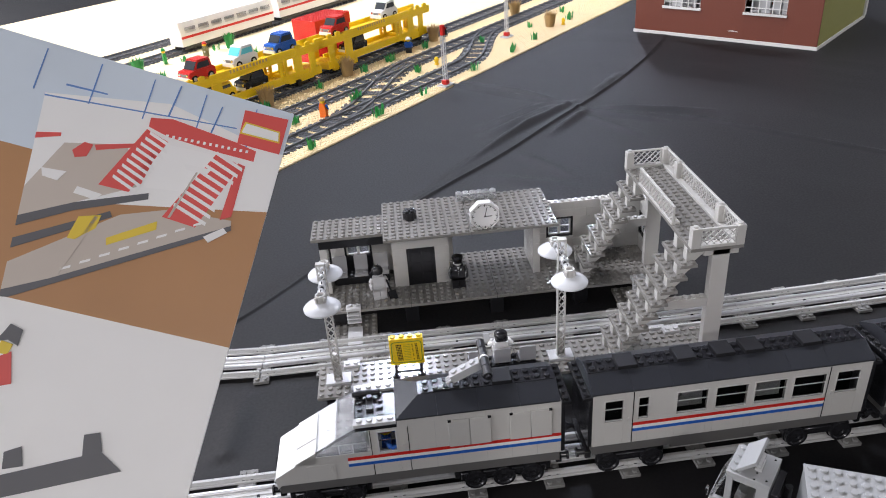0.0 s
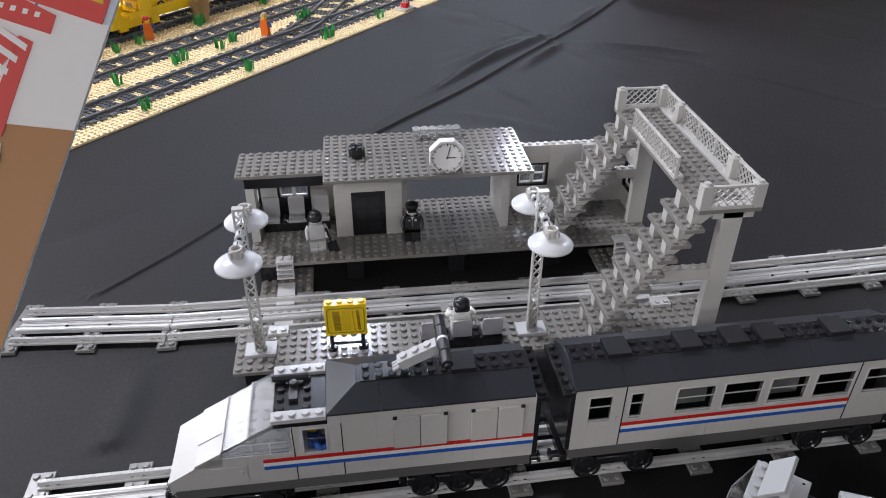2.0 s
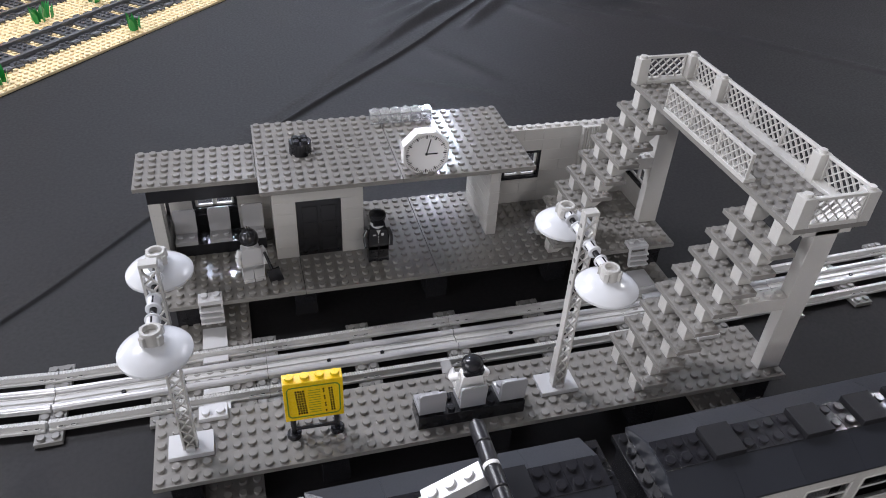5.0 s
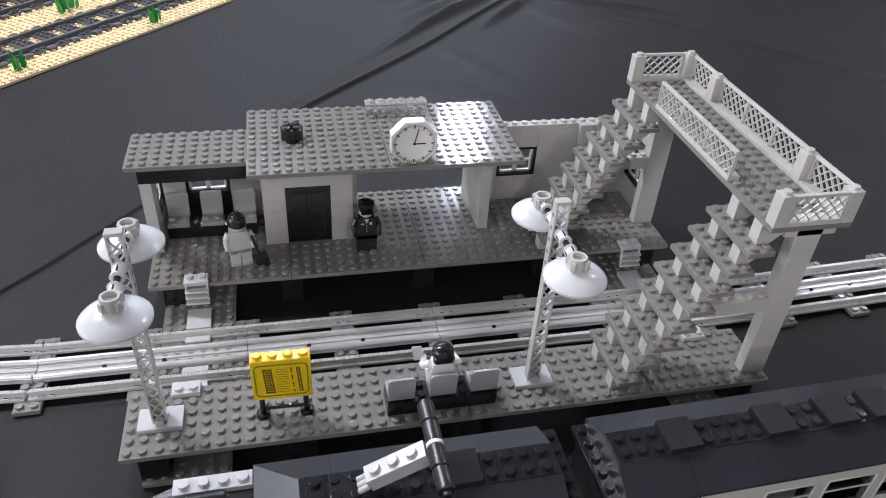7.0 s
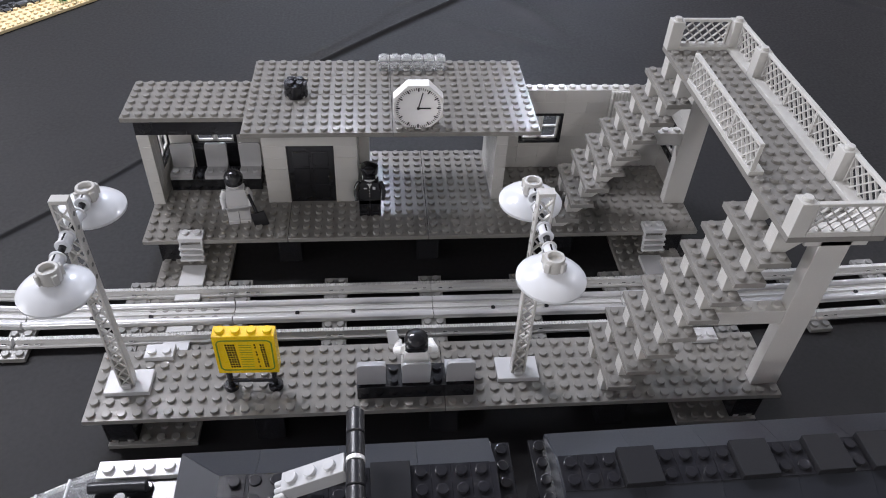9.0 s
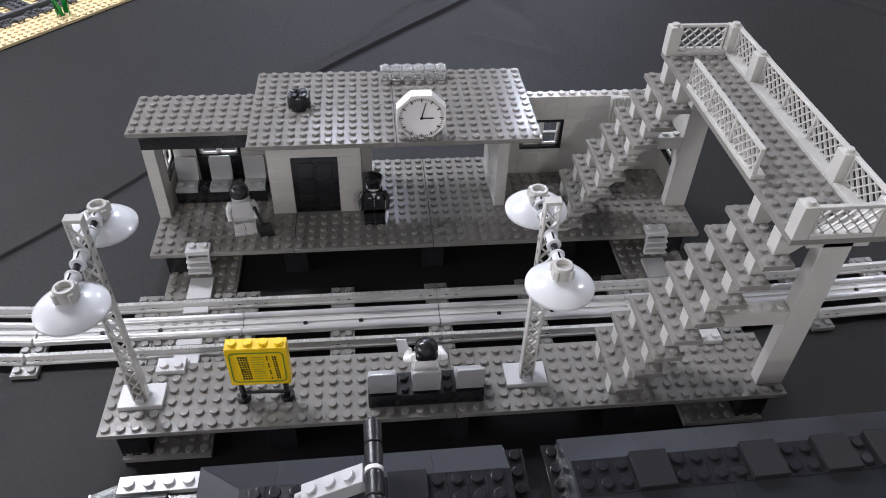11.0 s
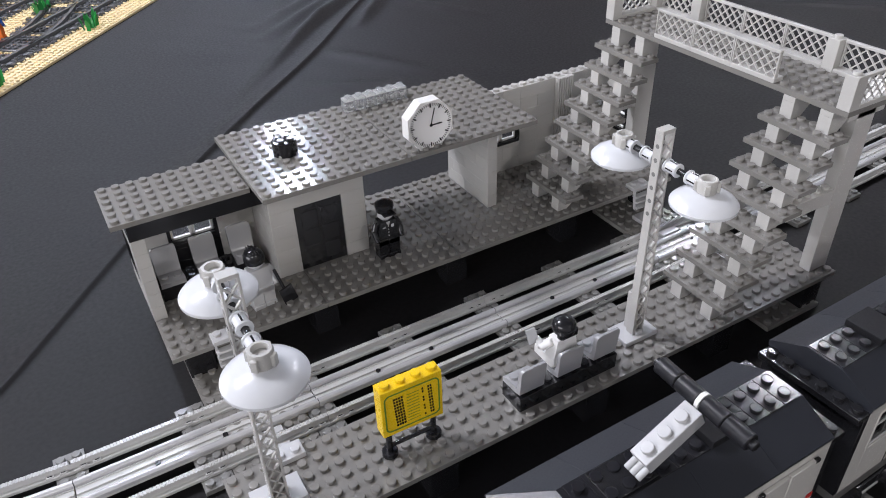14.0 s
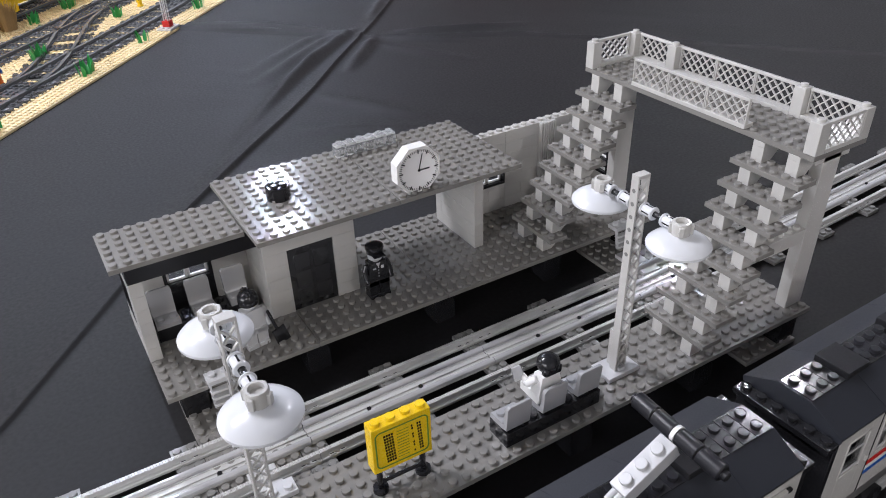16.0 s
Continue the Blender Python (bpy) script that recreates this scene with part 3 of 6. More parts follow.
# ---- street lamps ----
def street_lamp(x, y, lean=0.0):
    t = thing("street_lamp", "white toy street lamp with two dish shades on lattice mast", "street lamp", (x, y, P), lean, "street lamps")
    base = Shape().box(-1.49, -0.8, 0.0, 1.49, 1.19, 0.4)
    base.box(-0.3, -0.55, 0.4, 0.3, -0.3, 0.75)
    part("base", base, PALE, t)
    top = 16.3
    mast = Shape()
    for a in (-0.5, 0.36):
        mast.box(a, -0.32, 0.4, a + 0.14, 0.32, top - 0.25, 0.02)
    mast.box(-0.5, -0.32, top - 0.25, 0.5, 0.32, top, 0.02)
    mast.box(-0.36, 0.19, 0.41, 0.36, 0.31, 3.0, 0.02)
    mast = part("mast", mast, LIGHT, t, "light grey lattice mast")
    part("foot_brick", Shape().box(-0.3, 0.34, 0.41, 0.3, 0.84, 3.6), LIGHT, t, "light grey foot brick")
    for side in (-1, 1):
        holes = Shape()
        for k in range(10, 16):
            holes.lathe([(0.15, 0.0), (0.15, 0.012), (0, 0.012)], 12, (0.5 * side, 0.0, 0.95 + 0.95 * k), (side, 0, 0))
        part("hole_row", holes, SLEEPER, mast, "row of small holes")
    z = 0.5
    while z < top - 1.0:
        for way in (1, -1):
            rung = Shape()
            a, b = (-0.36, 0.36) if way > 0 else (0.36, -0.36)
            rung.add([(a, -0.3, z), (b, -0.3, z + 0.86), (b, -0.3, z + 1.0), (a, -0.3, z + 0.14),
                      (a, -0.12, z), (b, -0.12, z + 0.86), (b, -0.12, z + 1.0), (a, -0.12, z + 0.14)],
                     [[0, 1, 2, 3], [4, 5, 6, 7], [0, 1, 5, 4], [3, 2, 6, 7], [0, 3, 7, 4], [1, 2, 6, 5]], True)
            part("lattice_bar", rung, LIGHT, mast)
        z += 0.95
    za = 14.05
    arm = part("arm", Shape().rod((0, -3.4, za), (0, 3.1, za), 0.2, 12), BLACK, t, "black axle")
    for q in (-2.75, -1.0, 1.0, 2.75):
        collar = Shape().lathe([(0.22, -0.5), (0.42, -0.5), (0.45, -0.46), (0.45, -0.38), (0.38, -0.34), (0.38, 0.34), (0.45, 0.38), (0.45, 0.46), (0.42, 0.5), (0.22, 0.5)], 18, (0, q, za), (0, 1, 0))
        collar = part("collar", collar, SHADEWHITE, arm, "white collar")
        part("slot", Shape().box(-0.05, q - 0.3, za + 0.3, 0.05, q + 0.3, za + 0.385, 0.005), BLACK, collar, "dark slot")
        part("slot", Shape().box(-0.385, q - 0.3, za - 0.05, -0.3, q + 0.3, za + 0.05, 0.005), BLACK, collar, "dark slot")
    for q in (-3.7, 3.35):
        dish = Shape().lathe([(0, -0.55), (1.9, -0.62), (2.0, -0.58), (2.0, -0.42), (1.8, -0.2), (1.3, 0.1), (0.6, 0.3), (0, 0.34)], 40, (0, q, 13.45))
        shade = part("shade", dish, SHADEWHITE, t, "white dish shade")
        hub = Shape().lathe([(0, 0.1), (0.58, 0.1), (0.6, 0.9), (0.54, 1.0), (0.4, 1.0), (0.36, 0.7), (0, 0.7)], 18, (0, q, 13.6))
        for a in (45, 135, 225, 315):
            hub.t = Matrix.Translation((0, q, 0)) @ Matrix.Rotation(radians(a), 4, "Z")
            hub.box(0.5, -0.17, 13.8, 0.74, 0.17, 14.45, 0.04)
        hub.t = None
        part("hub", hub, LIGHT, shade, "light grey hub")


street_lamp(2.5, 2.8, 0), street_lamp(29.3, 2.8, 0)

# ---- things on the near platform ----
sign = thing("timetable_sign", "yellow toy timetable sign on black legs", "sign", (8.9, 1.95, P), -1.5)
board = Shape().box(0.02, 0.02, 2.1, 3.98, 0.98, 5.72, 0.04)
for k in range(4):
    board.stud(k + 0.5, 0.5, 5.72)
board = part("board", board, YELLOW, sign, "yellow board")
INK = material("green_print", (0.12, 0.22, 0.03), 0.4)
ring = []
for cx, cz, a0 in ((3.4, 4.99, 0), (0.6, 4.99, 90), (0.6, 2.79, 180), (3.4, 2.79, 270)):
    ring += [(cx + 0.34 * math.cos(radians(a0 + 18 * k)), cz + 0.34 * math.sin(radians(a0 + 18 * k)), a0 + 18 * k) for k in range(6)]
border, n = Shape(), len(ring)
for k in range(n):
    quad = [(x + q * math.cos(radians(a)), z + q * math.sin(radians(a))) for (x, z, a), q in ((ring[k], -0.045), (ring[k], 0.045), (ring[(k + 1) % n], 0.045), (ring[(k + 1) % n], -0.045))]
    border.prism(quad, 1, -0.008, 0.03)
part("border", border, INK, board, "green border line")
for k in range(10):
    z = 4.98 - 0.235 * k
    for a, w in ((0.78, 0.66), (2.62, 0.13), (3.0, 0.3)):
        if a != 2.62 or k % 3 != 2:
            line, m = Shape(), 4 if w > 0.5 else 1 if w < 0.2 else 2
            for i in range(m):
                line.box(a + 0.015 * k + i * w / m, -0.006, z - 0.15, a + 0.015 * k + (i + 0.74) * w / m, 0.03, z, 0.002)
            part("print_line", line, BLACK, board, "dark print")
    part("print_dots", Shape().box(1.65, -0.006, z - 0.09, 2.45, 0.03, z - 0.065, 0.002), INK, board)
for x in (0.5, 3.5):
    leg = Shape().rod((x, 0.5, 0.4), (x, 0.5, 2.1), 0.2).lathe([(0.45, 0), (0.5, 0.04), (0.5, 0.36), (0.45, 0.4), (0, 0.4)], 18, (x, 0.5, 0))
    part("leg", leg, BLACK, sign, "black leg")
part("bar", Shape().rod((0.5, 0.5, 0.75), (3.5, 0.5, 0.75), 0.14), BLACK, sign, "black bar")


def bench(x, y, back, group, tall=1.0):
    t = thing("bench", "black brick bench with three mid grey chairs", "bench", group=group)
    brick(t, x, y, P, 8, 2, 1.2, BLACK, True, "base", "black base")
    for k in range(3):
        chair(t, x + 3 * k, y, P + 1.2, back, tall)


bench(18, 1, -1, "benches"), bench(1.25, 25, 1, "benches", 1.15)


# ---- toy figures, each one plain mesh ----
def figure(at, turn, legs, torso, head, hat, style="hair", sit=False, group="station figures", label="", carry=None, arms=None):
    """A small toy figure; the colours are materials."""
    s = Shape()
    mats = [legs, torso, head, hat, BLACK, PALE, arms or torso]
    lift = 1.2 if sit else 1.62
    s.k = 0
    s.box(-0.95, -0.48, lift - 0.5, 0.95, 0.48, lift)
    for x in (-0.91, 0.02):
        if sit:
            s.box(x, -1.7, lift - 0.75, x + 0.89, 0.3, lift - 0.05)
        else:
            s.box(x, -0.48, 0.28, x + 0.89, 0.45, lift - 0.1).box(x, -0.62, 0.0, x + 0.89, 0.45, 0.34)
    s.k = 1
    z = lift + 0.02
    s.add([(-0.97, -0.48, z), (0.97, -0.48, z), (0.97, 0.48, z), (-0.97, 0.48, z), (-0.72, -0.45, z + 1.55), (0.72, -0.45, z + 1.55), (0.72, 0.45, z + 1.55), (-0.72, 0.45, z + 1.55)],
          [[0, 1, 2, 3], [4, 5, 6, 7], [0, 1, 5, 4], [1, 2, 6, 5], [2, 3, 7, 6], [3, 0, 4, 7]], True)
    for side in (-1, 1):
        reach = -1.05 if sit else -0.45
        elbow = (side * (1.34 if sit else 1.12), -0.15 if not sit else -0.45, z + 0.75)
        s.k = 6
        s.rod((side * 0.82, 0.0, z + 1.32), elbow, 0.27, 12)
        s.rod(elbow, (side * 1.08, reach, z + (0.25 if not sit else 0.8)), 0.24, 12)
        s.k = 4 if torso is BLACK else 5 if torso is not WHITE else 1
        s.rod((side * 1.08, reach + 0.05, z + (0.3 if not sit else 0.8)), (side * 1.07, reach - 0.25, z + (0.02 if not sit else 0.85)), 0.2, 10)
    s.k = 2
    s.lathe([(0, 0), (0.3, 0), (0.3, 0.12), (0.5, 0.16), (0.62, 0.3), (0.62, 0.95), (0.5, 1.1), (0.3, 1.12), (0.3, 1.28), (0, 1.28)], 20, (0, 0, z + 1.55))
    s.k = 3
    h = z + 1.55
    if style == "hair":
        s.lathe([(0.6, 0.45), (0.74, 0.5), (0.8, 0.8), (0.74, 1.15), (0.5, 1.38), (0.2, 1.46), (0, 1.47)], 20, (0, 0.08, h))
        s.box(-0.74, 0.15, h + 0.15, 0.74, 0.78, h + 0.9, 0.2)
    elif style == "bowl":
        s.lathe([(0.64, 0.42), (0.72, 0.44), (0.78, 0.7), (0.76, 1.02), (0.6, 1.3), (0.3, 1.45), (0, 1.48)], 24, (0, 0.04, h))
        for k in range(-3, 4):
            s.box(0.19 * k - 0.05, -0.62 + 0.05 * k * k, h + 1.05, 0.19 * k + 0.05, 0.7 - 0.05 * k * k, h + 1.5 - 0.035 * k * k, 0.03)
    elif style == "cap":
        s.lathe([(0.64, 0.68), (0.68, 0.7), (0.7, 0.95), (0.78, 1.16), (0.72, 1.36), (0.45, 1.5), (0.2, 1.55), (0, 1.56)], 22, (0, 0.04, h))
        s.box(-0.52, -0.98, h + 0.68, 0.52, -0.4, h + 0.78, 0.05)
    else:
        s.lathe([(0.8, 0.7), (0.82, 0.76), (0.68, 0.8), (0.64, 1.1), (0.45, 1.36), (0.2, 1.44), (0, 1.45)], 20, (0, 0, h))
        s.box(-0.4, -0.95, h + 0.72, 0.4, -0.5, h + 0.8, 0.03)
    if carry == "shovel":
        s.k = 4
        s.rod((1.0, -0.75, z + 1.25), (1.5, -0.95, 1.0), 0.13, 10)
        s.add([(0.95, -1.15, 1.15), (2.05, -1.0, 1.3), (2.35, -1.2, 0.1), (1.2, -1.35, 0.0), (0.95, -1.02, 1.17), (2.05, -0.87, 1.32), (2.35, -1.05, 0.12), (1.2, -1.2, 0.02)],
              [[0, 1, 2, 3], [4, 5, 6, 7], [0, 1, 5, 4], [1, 2, 6, 5], [2, 3, 7, 6], [3, 0, 4, 7]], True)
    if carry == "badge":
        s.k = 5
        for k in range(4):
            s.lathe([(0.05, 0), (0.04, 0.03), (0, 0.03)], 8, (0.0, -0.47, z + 0.3 + 0.27 * k), (0, -1, 0))
        s.box(0.25, -0.5, z + 0.95, 0.48, -0.44, z + 1.2, 0.01)
        s.box(-0.5, -0.5, z + 1.0, -0.22, -0.44, z + 1.1, 0.01)
        s.prism([(-0.2, z + 1.5), (0.2, z + 1.5), (0, z + 1.12)], 1, -0.485, -0.4)
    if carry == "paper":
        s.k = 5
        s.add([(1.0, -1.15, z + 0.7), (1.8, -1.15, z + 0.7), (1.95, -1.45, z + 1.7), (1.25, -1.45, z + 1.7), (1.0, -1.05, z + 0.7), (1.8, -1.05, z + 0.7), (1.95, -1.35, z + 1.7), (1.25, -1.35, z + 1.7)],
              [[0, 1, 2, 3], [4, 5, 6, 7], [0, 1, 5, 4], [1, 2, 6, 5], [2, 3, 7, 6], [3, 0, 4, 7]], True)
    s.v = [(1.03 * a, 1.03 * c, 1.09 * e) for a, c, e in s.v] if not sit else s.v
    return single("toy_figure", s, mats, label, "toy figure", at, turn, group)


figure((19, 21.5, P), 0, BLACK, BLACK, PALE, BLACK, "cap", label="toy policeman figure in black on the platform", carry="badge")
figure((7.75, 20.75, P), 8, PALE, PALE, PALE, BLACK, "bowl", label="pale grey toy worker figure with black hair and shovel", carry="shovel")
figure((22, 2.1, P + 1.2), 180, WHITE, WHITE, WHITE, BLACK, "hair", sit=True, label="white toy figure with black hair seated on the bench", carry="paper")


# ---- old grey rails ----
def rack(q):
    """The row of small teeth on a rail head, joined."""
    s = Shape()
    for k in range(76):
        a = 0.1 + 0.208 * k
        s.add([(a, q - 0.17, 1.015), (a + 0.15, q - 0.17, 1.015), (a + 0.15, q + 0.17, 1.015), (a, q + 0.17, 1.015), (a + 0.03, q - 0.16, 1.07), (a + 0.12, q - 0.16, 1.07), (a + 0.12, q + 0.16, 1.07), (a + 0.03, q + 0.16, 1.07)],
              [[4, 5, 6, 7], [0, 1, 5, 4], [1, 2, 6, 5], [2, 3, 7, 6], [3, 0, 4, 7]])
    return s


def track_piece(x, y, turn):
    """Sixteen studs of toy track from x, y onwards, with its two running rails and the live rails between."""
    t = thing("toy_track", "grey toy train track with plastic rails on studded sleepers", "toy track", (x, y, 0), turn, "old grey tracks")
    for a in (-1, 7):
        s = Shape().box(a + 0.02, -4, 0, a + 1.98, 4, 0.4)
        for j in (-3.5, -1.5, 1.5, 3.5):
            for i in (0.5, 1.5):
                s.stud(a + i, j, 0.4)
        part("sleeper", s, SLEEPER, t)
    for q in (-2.5, 2.5):
        s = Shape()
        s.prism([(q - 0.5, 0.4), (q + 0.5, 0.4), (q + 0.5, 0.6), (q + 0.45, 0.64), (q + 0.24, 0.64), (q + 0.2, 0.7), (q + 0.17, 1.02), (q - 0.17, 1.02), (q - 0.2, 0.7), (q - 0.24, 0.64), (q - 0.45, 0.64), (q - 0.5, 0.6)], 0, 0.02, 15.98)
        rail = part("running_rail", s, RAIL, t)
        part("rail_teeth", made_once("rail_teeth%d" % (q > 0), lambda: rack(q), RAIL), None, rail, "fine teeth along the rail head")
        for k in (0.55, 1.4, 7.4, 8.3, 14.4, 15.2):
            part("rail_clip", Shape().box(k, q - 0.44, 0.6, k + 0.5, q + 0.44, 0.72), RAIL, rail)
            part("clip_slot", Shape().box(k + 0.1, q - 0.36, 0.7, k + 0.4, q - 0.28, 0.726, 0.004), BLACK, rail, "dark slot")
    s = Shape().prism([(-1.05, 0.4), (1.05, 0.4), (1.05, 0.62), (-1.05, 0.62)], 0, 0.03, 15.97)
    bed = part("live_rail_bed", s, RAIL, t)
    for q in (-0.85, 0.85):
        s = Shape().prism([(q - 0.24, 0.62), (q + 0.24, 0.62), (q + 0.23, 0.86), (q + 0.14, 0.96), (q, 0.99), (q - 0.14, 0.96), (q - 0.23, 0.86)], 0, 0.03, 15.97)
        part("live_rail", s, METAL, bed, "bright metal rail")
    part("live_rail_rib", Shape().box(0.03, -0.12, 0.62, 15.97, 0.12, 0.74, 0.03), RAIL, bed)
    for q in (-0.5, 0.42):
        part("live_rail_rib", Shape().box(0.03, q, 0.62, 15.97, q + 0.08, 0.68, 0.02), RAIL, bed)
    for k in (5.0, 9.5):
        part("rivet", Shape().lathe([(0.18, 0), (0.18, 0.12), (0, 0.12)], 10, (k, -0.25, 0.62)), BLACK, bed)


def line(x, y, turns):
    for turn in turns:
        track_piece(x, y, turn)
        x, y = x + 16 * math.cos(radians(turn)), y + 16 * math.sin(radians(turn))


line(-24, 13.2, [-4.3])
line(-8, 12.0, [0, 0, 0, 1.6, 2.6, 3.2, 3.6])
line(-15.3, -11.35, [0.8, 1.3, 1.5, 1.4, 1.6, 1.8])


# ---- the grey express train ----
def wall_panels(parent, x0, x1, z0, z1, y0, y1, holes, mat=LIGHT):
    """A wall across y with square openings (xa, za, xb, zb), as separate panels."""
    at = x0
    for xa, za, xb, zb in holes:
        part("wall_panel", Shape().box(at, y0, z0, xa, y1, z1, 0.012), mat, parent)
        part("wall_panel", Shape().box(xa, y0, z0, xb, y1, za, 0.012), mat, parent)
        part("wall_panel", Shape().box(xa, y0, zb, xb, y1, z1, 0.012), mat, parent)
        at = xb
    part("wall_panel", Shape().box(at, y0, z0, x1, y1, z1, 0.012), mat, parent)


def stripes(parent, x0, x1, y, flip=1):
    for k, mat in enumerate((RED, WHITE, BLUE)):
        z = 6.62 - 0.38 * k
        part("stripe", Shape().box(x0, min(y, y - 0.03 * flip), z, x1, max(y, y - 0.03 * flip), z + 0.372, 0.003), mat, parent, ("red", "white", "blue")[k] + " stripe")


def wheel(parent, x, y, face, r=1.15):
    s = Shape().lathe([(0, 0), (0.3, 0.08), (0.35, 0.2), (r - 0.35, 0.12), (r - 0.25, 0.25), (r, 0.25), (r, -0.3), (r + 0.12, -0.32), (r + 0.12, -0.4), (0, -0.4)], 28, (x, y, 2.15), (0, face, 0))
    part("wheel", s, BLACK, parent, "black wheel")


def roof(parent, x0, x1, hip=0.0, panel=4.0):
    """A flat-topped roof over a body six studs wide: a ridge with slopes of separate panels."""
    low, high = 11.0, 12.2
    core = Shape().box(x0 + hip, -1.0, low, x1, 1.0, high, 0.01)
    core = part("roof", core, ROOF, parent, "dark grey sloping roof")
    a = x0
    while a < x1 - 0.01:
        b = min(a + panel, x1)
        top = max(a, x0 + hip) if a == x0 else a
        for side in (-1, 1):
            s = Shape().add([(a, side * 3.08, low), (b, side * 3.08, low), (b, side * 3.08, low + 0.16), (a, side * 3.08, low + 0.16),
                             (top, side * 1.0, low), (b, side * 1.0, low), (b, side * 1.0, high - 0.01), (top, side * 1.0, high - 0.01)],
                            [[0, 1, 2, 3], [4, 5, 6, 7], [0, 1, 5, 4], [3, 2, 6, 7], [0, 3, 7, 4], [1, 2, 6, 5]], True)
            shrink = 0.007
            s.v = [(p + (shrink if p < (a + b) / 2 else -shrink), q, r + rng_roof.uniform(-0.006, 0.006)) for p, q, r in s.v]
            ob = part("slope_panel", s.mesh("slope_panel", SLOPE, 15), None, core)
        a = b
    if hip:
        s = Shape().add([(x0, -3.06, low), (x0, 3.06, low), (x0, 3.06, low + 0.16), (x0, -3.06, low + 0.16), (x0 + hip, -0.98, low), (x0 + hip, 0.98, low), (x0 + hip, 0.98, high - 0.01), (x0 + hip, -0.98, high - 0.01)],
                        [[0, 1, 2, 3], [4, 5, 6, 7], [0, 1, 5, 4], [3, 2, 6, 7], [0, 3, 7, 4], [1, 2, 6, 5]], True)
        part("slope_panel", s.mesh("slope_panel", SLOPE, 15), None, core)


rng_roof = random.Random(4)


def roof_studs(parent, x0, x1, pads, z=12.2):
    for x in range(int(x0), int(x1)):
        if not any(p <= x < p + 2 for p in pads):
            part("roof_plate", made_once("roof_plate", lambda: Shape().box(0.01, -1, 0, 0.99, 1, 0.06, 0.01).stud(0.5, -0.5, 0.06).stud(0.5, 0.5, 0.06), ROOF), None, parent, "", (x, 0, z))
    for p in pads:
        part("roof_pad", made_once("roof_pad", lambda: Shape().box(0.02, -1.05, 0, 1.98, 1.05, 0.45, 0.03), PAD), None, parent, "dark roof hatch", (p, 0, z))


def bogie(parent, x0, x1, wheels):
    frame_shape = Shape().box(x0, -2.6, 1.9, x1, 2.6, 3.2, 0.1).box(x0 + 0.6, -3.0, 2.1, x1 - 0.6, 3.0, 3.0, 0.1)
    b = part("bogie", frame_shape, BLACK, parent, "black bogie")
    for x in wheels:
        wheel(b, x, -2.95, -1), wheel(b, x, 2.95, 1)


def buffer_beam(parent, x, way):
    s = Shape().box(x - 0.3, -2.6, 2.6, x + 0.3, 2.6, 3.4)
    b = part("buffer_beam", s, BLACK, parent, "black buffer beam")
    for y in (-2, 2):
        part("buffer", Shape().rod((x, y, 3.0), (x + way * 0.9, y, 3.0), 0.3).lathe([(0, 0), (0.5, 0), (0.5, 0.2), (0, 0.2)], 14, (x + way * 0.9, y, 3.0), (way, 0, 0)), BLACK, b, "black buffer")


HAZE = material("frosted_clear_plastic", (0.95, 0.96, 0.97), 0.07, glass=0.92, vary=0.03, bump=0.0)
PANE = material("tinted_window_plastic", (0.62, 0.63, 0.66), 0.03, glass=1.0, vary=0.0, bump=0.0, ior=1.22)


